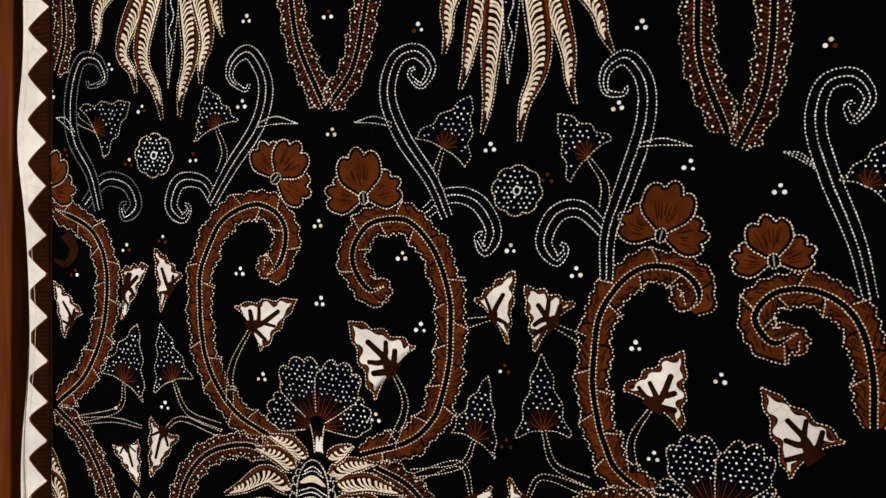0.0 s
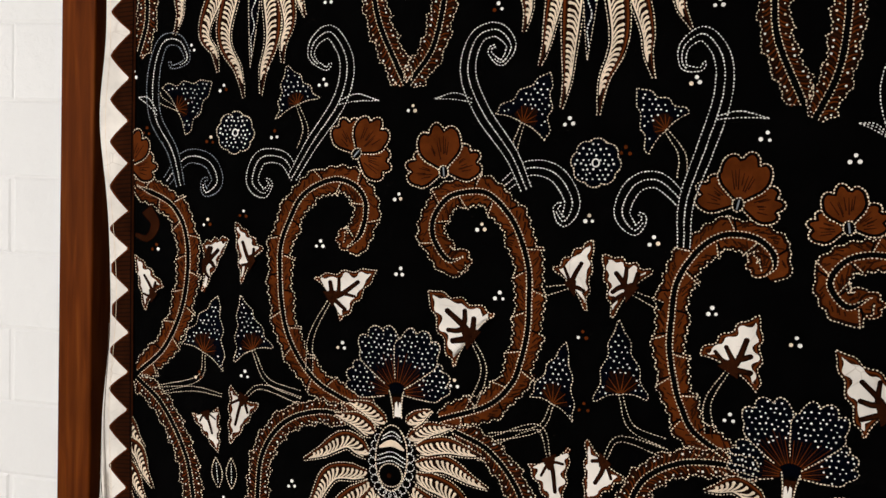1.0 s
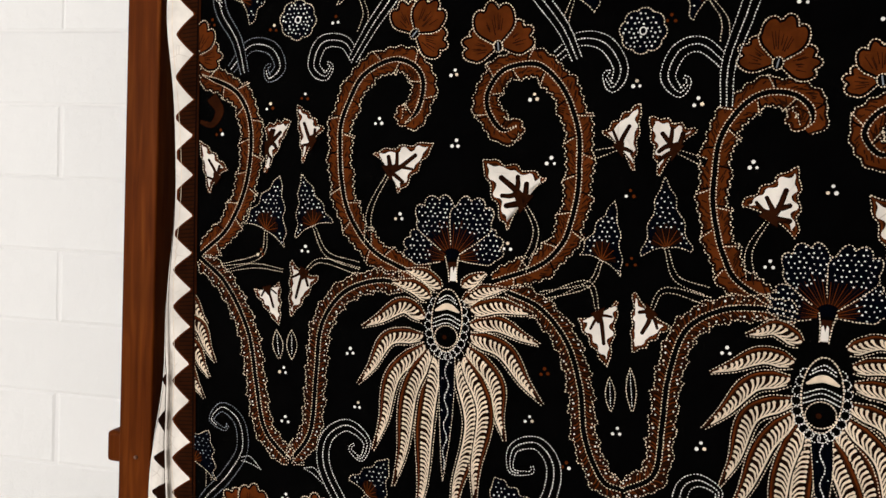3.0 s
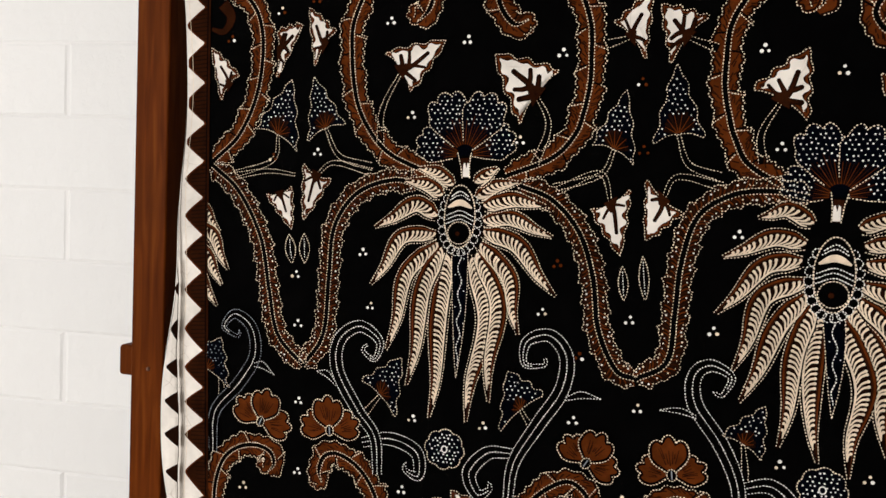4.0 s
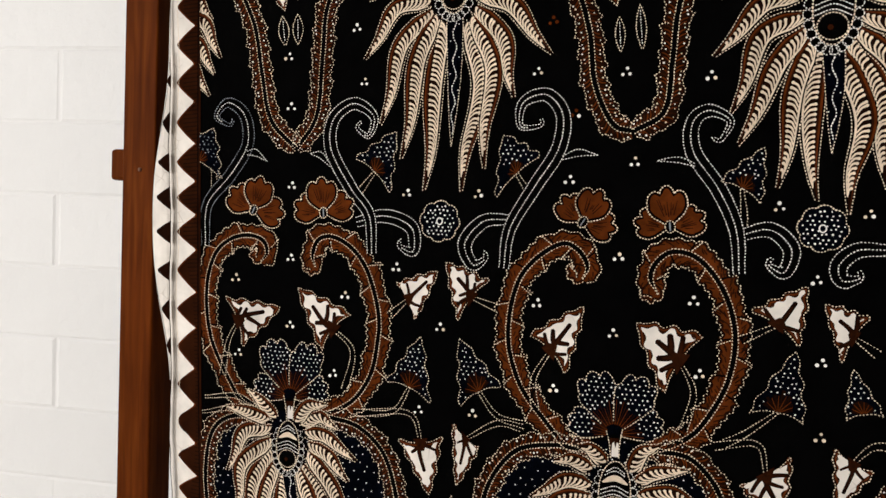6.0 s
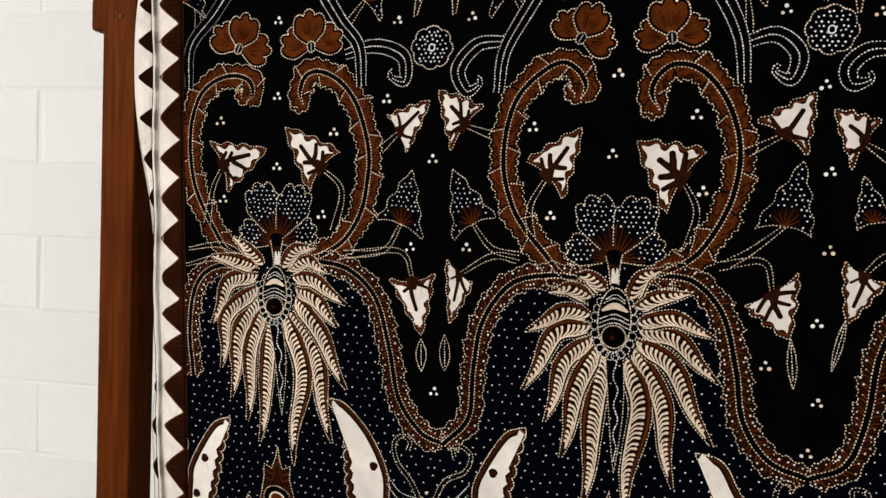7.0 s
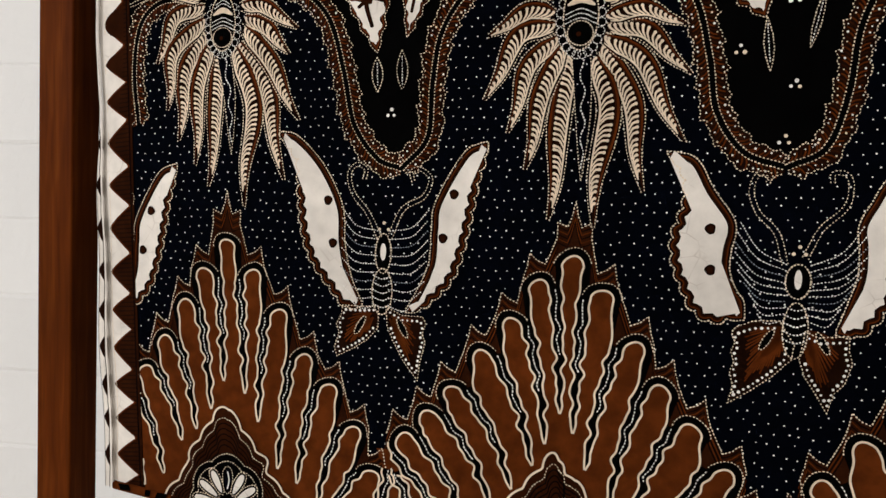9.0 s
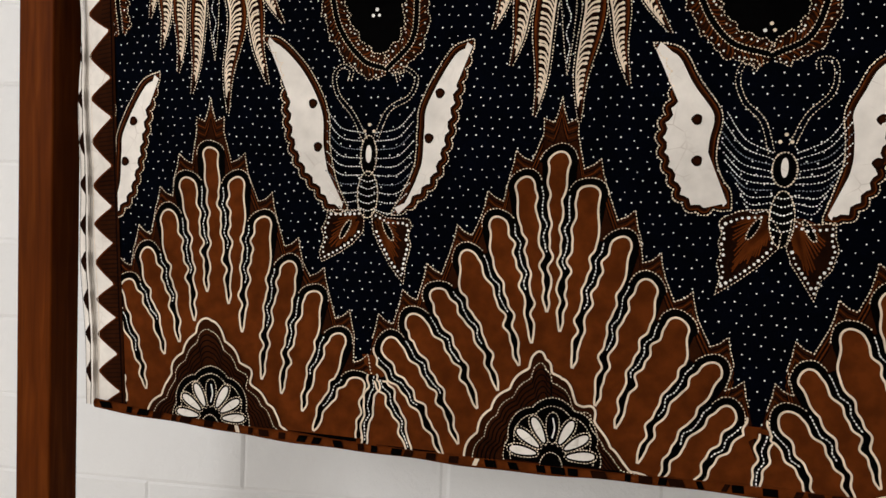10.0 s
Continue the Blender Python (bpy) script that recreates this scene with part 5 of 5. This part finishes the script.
# stems
stem([(184, 828), (171, 802), (170, 777)])
stem([(276, 811), (285, 791), (277, 765)])
stem([(422, 807), (412, 787), (414, 769)])
stem([(92, 783), (88, 765), (57, 754)])
stem([(129, 788), (140, 769), (165, 762)])
stem([(327, 776), (319, 760), (290, 751)])
stem([(365, 786), (372, 768), (390, 761)])
stem([(106, 755), (84, 757), (52, 752)])
stem([(123, 755), (136, 764), (165, 758)])
stem([(327, 742), (319, 761), (292, 749)])
stem([(358, 746), (366, 760), (392, 755)])
stem([(156, 949), (162, 934), (159, 921)])
stem([(301, 939), (297, 923), (301, 913)])
stem([(381, 936), (390, 923), (391, 910)])
stem([(67, 946), (54, 952), (51, 956)])
stem([(177, 603), (167, 590), (165, 586)])
stem([(276, 604), (283, 592), (279, 584)])
stem([(413, 598), (415, 581), (414, 570)])
stem([(45, 615), (50, 602), (51, 589)])
stem([(74, 492), (66, 475), (62, 450)])
stem([(150, 492), (165, 477), (160, 449)])
stem([(205, 517), (191, 504)])
stem([(249, 521), (267, 515)])
stem([(303, 490), (293, 470), (295, 449)])
stem([(383, 490), (392, 471), (387, 446)])
stem([(437, 517), (417, 506)])
stem([(478, 513), (491, 504)])
stem([(208, 456), (196, 438), (167, 434)])
stem([(257, 458), (270, 443), (289, 439)])
stem([(440, 464), (423, 449), (411, 441)])
stem([(218, 419), (208, 438), (169, 434)])
stem([(249, 425), (270, 438), (287, 437)])
stem([(436, 425), (430, 443), (405, 439)])
stem([(482, 438), (492, 449), (503, 450)])
stem([(334, 846), (320, 842)])
stem([(367, 845), (385, 838)])
stem([(48, 432), (74, 436), (92, 428)])
stem([(46, 420), (69, 426), (88, 423)])
# small leaves beside the tendrils
sprig((185, 952), (211, 952), 9)
sprig((270, 953), (247, 953), 8)
sprig((407, 944), (433, 943), 7)
sprig((490, 935), (475, 941), 7)
sprig((78, 616), (94, 609), 10)
sprig((143, 609), (128, 615), 10)
sprig((305, 616), (327, 617), 9)
sprig((385, 613), (363, 614), 7)
sprig((51, 945), (36, 954), 10)
# dotted blue leaves: foot, tip, width and lean
for leaf in [
    ((67, 946), (94, 964), 39, -3),
    ((156, 949), (148, 974), 32, 6),
    ((301, 939), (316, 968), 36, 0),
    ((381, 936), (364, 959), 32, 12),
    ((92, 783), (102, 822), 38, -12),
    ((129, 788), (119, 824), 30, 8),
    ((327, 776), (333, 813), 30, -16),
    ((365, 786), (362, 829), 30, 4),
    ((177, 603), (192, 631), 35, -14),
    ((276, 604), (266, 629), 40, 23),
    ((413, 598), (424, 623), 28, -5),
    ((208, 456), (215, 492), 34, -10),
    ((257, 458), (242, 493), 32, 7),
    ((440, 464), (448, 502), 32, 5),
    ((486, 468), (479, 494), 21, -3),
]:
    blue_leaf(*leaf)
blue_leaf((38, 608), (50, 632), 45)
blue_leaf((513, 925), (526, 952), 24)
# white leaves with dark veins, the upper ones and the lower ones
for leaf in [
    ((184, 828), (214, 847), 34, 3),
    ((276, 811), (248, 837), 43, 8),
    ((51, 819), (36, 846), 24, 22),
    ((91, 842), (109, 861), 34, -45),
    ((126, 846), (114, 872), 28, 33),
    ((334, 846), (345, 873), 30, -27),
    ((367, 845), (351, 865), 34, 15),
    ((422, 807), (435, 837), 37, -7),
    ((499, 790), (473, 822), 34, 4),
    ((95, 741), (105, 716), 22, -5),
    ((123, 755), (114, 723), 24, -9),
    ((327, 742), (334, 710), 28, 17),
    ((358, 746), (349, 720), 30, -23),
]:
    white_leaf(*leaf)
for leaf in [
    ((74, 492), (108, 504), 37, 4),
    ((150, 492), (122, 519), 36, 6),
    ((205, 517), (225, 537), 28, -14),
    ((249, 521), (231, 543), 34, 15),
    ((303, 490), (323, 520), 34, -11),
    ((383, 490), (356, 512), 45, 10),
    ((437, 517), (452, 541), 33, -3),
    ((478, 513), (462, 531), 30, 23),
    ((218, 419), (225, 384), 31, -2),
    ((249, 425), (244, 393), 24, -29),
    ((436, 425), (446, 399), 36, 16),
    ((482, 438), (475, 410), 25, -14),
]:
    white_leaf(*leaf)
# seed buds
bud((103, 712), (106, 691), 8)
bud((115, 713), (116, 692), 8)
bud((336, 703), (338, 681), 6)
bud((348, 710), (351, 682), 6)
bud((225, 381), (226, 360), 7)
bud((241, 385), (242, 361), 7)
bud((447, 399), (450, 370), 5)
bud((475, 413), (469, 382), 4)
# brown three-petalled blossoms: heart, top of the middle petal, width
blossom((197, 918), (214, 938), 42)
blossom((255, 908), (251, 937), 42)
blossom((420, 895), (426, 923), 40)
blossom((475, 885), (471, 908), 34)
blossom((29, 905), (36, 931), 40)
blossom((84, 572), (94, 595), 43)
blossom((140, 572), (138, 597), 41)
blossom((319, 573), (331, 593), 37)
blossom((373, 572), (370, 597), 37)
# rosettes
rosette((112, 931), (112, 931), 14)
rosette((344, 917), (344, 917), 14)
rosette((225, 571), (225, 571), 14)
rosette((458, 576), (458, 576), 14)
# fan crowns over the flowers
crown((232, 756), (226, 816), 71)
crown((455, 736), (459, 797), 66)
crown((119, 424), (115, 485), 60)
crown((347, 425), (343, 483), 60)
# large winged flowers
flower(229, 729, TALL)
flower(456, 704, SPREAD, 1.06, (4, -84))
flower(118, 404, SMALL, 0.86, (8, -84))
flower(348, 402, BROAD, 0.94, (4, -94))
flower(124, 1078, HIGH_SMALL, 0.9, (-2, -105))
flower(333, 1078, HIGH, 1.0, (3, -103))
flower(9, 708, CUT_OFF, 0.8, (2, -60))
flower(572, 1078, HIGH)
# butterflies
butterfly(233, 260)
butterfly(470, 256, True)
butterfly(21, 243)
# trefoils of three white dots
for spot in [(233, 947), (328, 940), (432, 933), (475, 922), (226, 893), (229, 847), (279, 877), (175, 861), (292, 837), (192, 797), (267, 781), (411, 837), (454, 824), (342, 885), (378, 874), (395, 963), (32, 969), (77, 986), (132, 974), (175, 1014), (404, 1005)]:
    trefoil(*spot)
for spot in [(123, 771), (160, 702), (109, 683), (403, 726), (423, 779), (173, 963), (167, 665), (112, 648), (287, 670), (392, 666)]:
    trefoil(*spot)
for spot in [(342, 669), (350, 613), (310, 601), (251, 590), (201, 589), (114, 592), (115, 540), (195, 538), (343, 553), (293, 520), (457, 545), (434, 588), (482, 585), (71, 523), (67, 599)]:
    trefoil(*spot)
for spot in [(158, 516), (389, 528), (342, 504), (228, 499), (116, 492), (215, 441), (253, 443), (395, 483), (306, 465), (462, 496), (464, 451), (460, 409), (434, 382), (235, 347), (151, 460)]:
    trefoil(*spot)
for spot in [(75, 468), (463, 363), (459, 333)]:
    trefoil(*spot)
for spot in [(43, 931), (93, 926), (140, 930), (92, 871), (119, 878), (52, 852), (102, 960), (360, 924), (295, 702), (88, 767), (345, 776), (312, 643), (283, 1006), (228, 1015), (493, 994), (342, 818)]:
    trefoil(*spot, True)


# ---- bricks of the wall ----
def brick_mesh(long, tall):
    bm = bmesh.new()
    nx, nz = 2, 2
    rng = random.Random(int(long * 1e4))
    grid = [[bm.verts.new((long * (i / nx - 0.5), -0.0002, tall * (j / nz - 0.5))) for i in range(nx + 1)] for j in range(nz + 1)]
    for a, b in zip(grid, grid[1:]):
        for p, q, r, s in zip(a, a[1:], b[1:], b):
            bm.faces.new((p, q, r, s))
    ring = [v for v in grid[0]] + [row[-1] for row in grid[1:]] + grid[-1][-2::-1] + [row[0] for row in grid[-2:0:-1]]
    back = [bm.verts.new((v.co.x + math.copysign(0.0034, v.co.x), 0.0009, v.co.z + math.copysign(0.0034, v.co.z))) for v in ring]
    for k in range(len(ring)):
        bm.faces.new((ring[k], back[k], back[(k + 1) % len(ring)], ring[(k + 1) % len(ring)]))
    bmesh.ops.recalc_face_normals(bm, faces=bm.faces[:])
    me = bpy.data.meshes.new("brick")
    bm.to_mesh(me)
    bm.free()
    me.materials.append(BRICK)
    return me


COURSE, LENGTH = 0.0795, 0.20
kinds = [brick_mesh(LENGTH - 0.0056 - 0.0004 * k, COURSE - 0.0056 - 0.0003 * k) for k in range(4)]
rng = random.Random(5)
for course in range(-7, 24):
    for column in range(-6, 11):
        x = column * LENGTH + (0 if course % 2 else LENGTH / 2) + rng.uniform(-0.004, 0.004) + LENGTH / 2
        ob = new("brick", rng.choice(kinds))
        ob.parent = wall
        ob.location = (x, rng.uniform(-0.0005, 0.0003), 0.264 + COURSE * (course + 0.5))
        ob.rotation_euler = (rng.uniform(-0.004, 0.004), 0, rng.uniform(-0.003, 0.003))
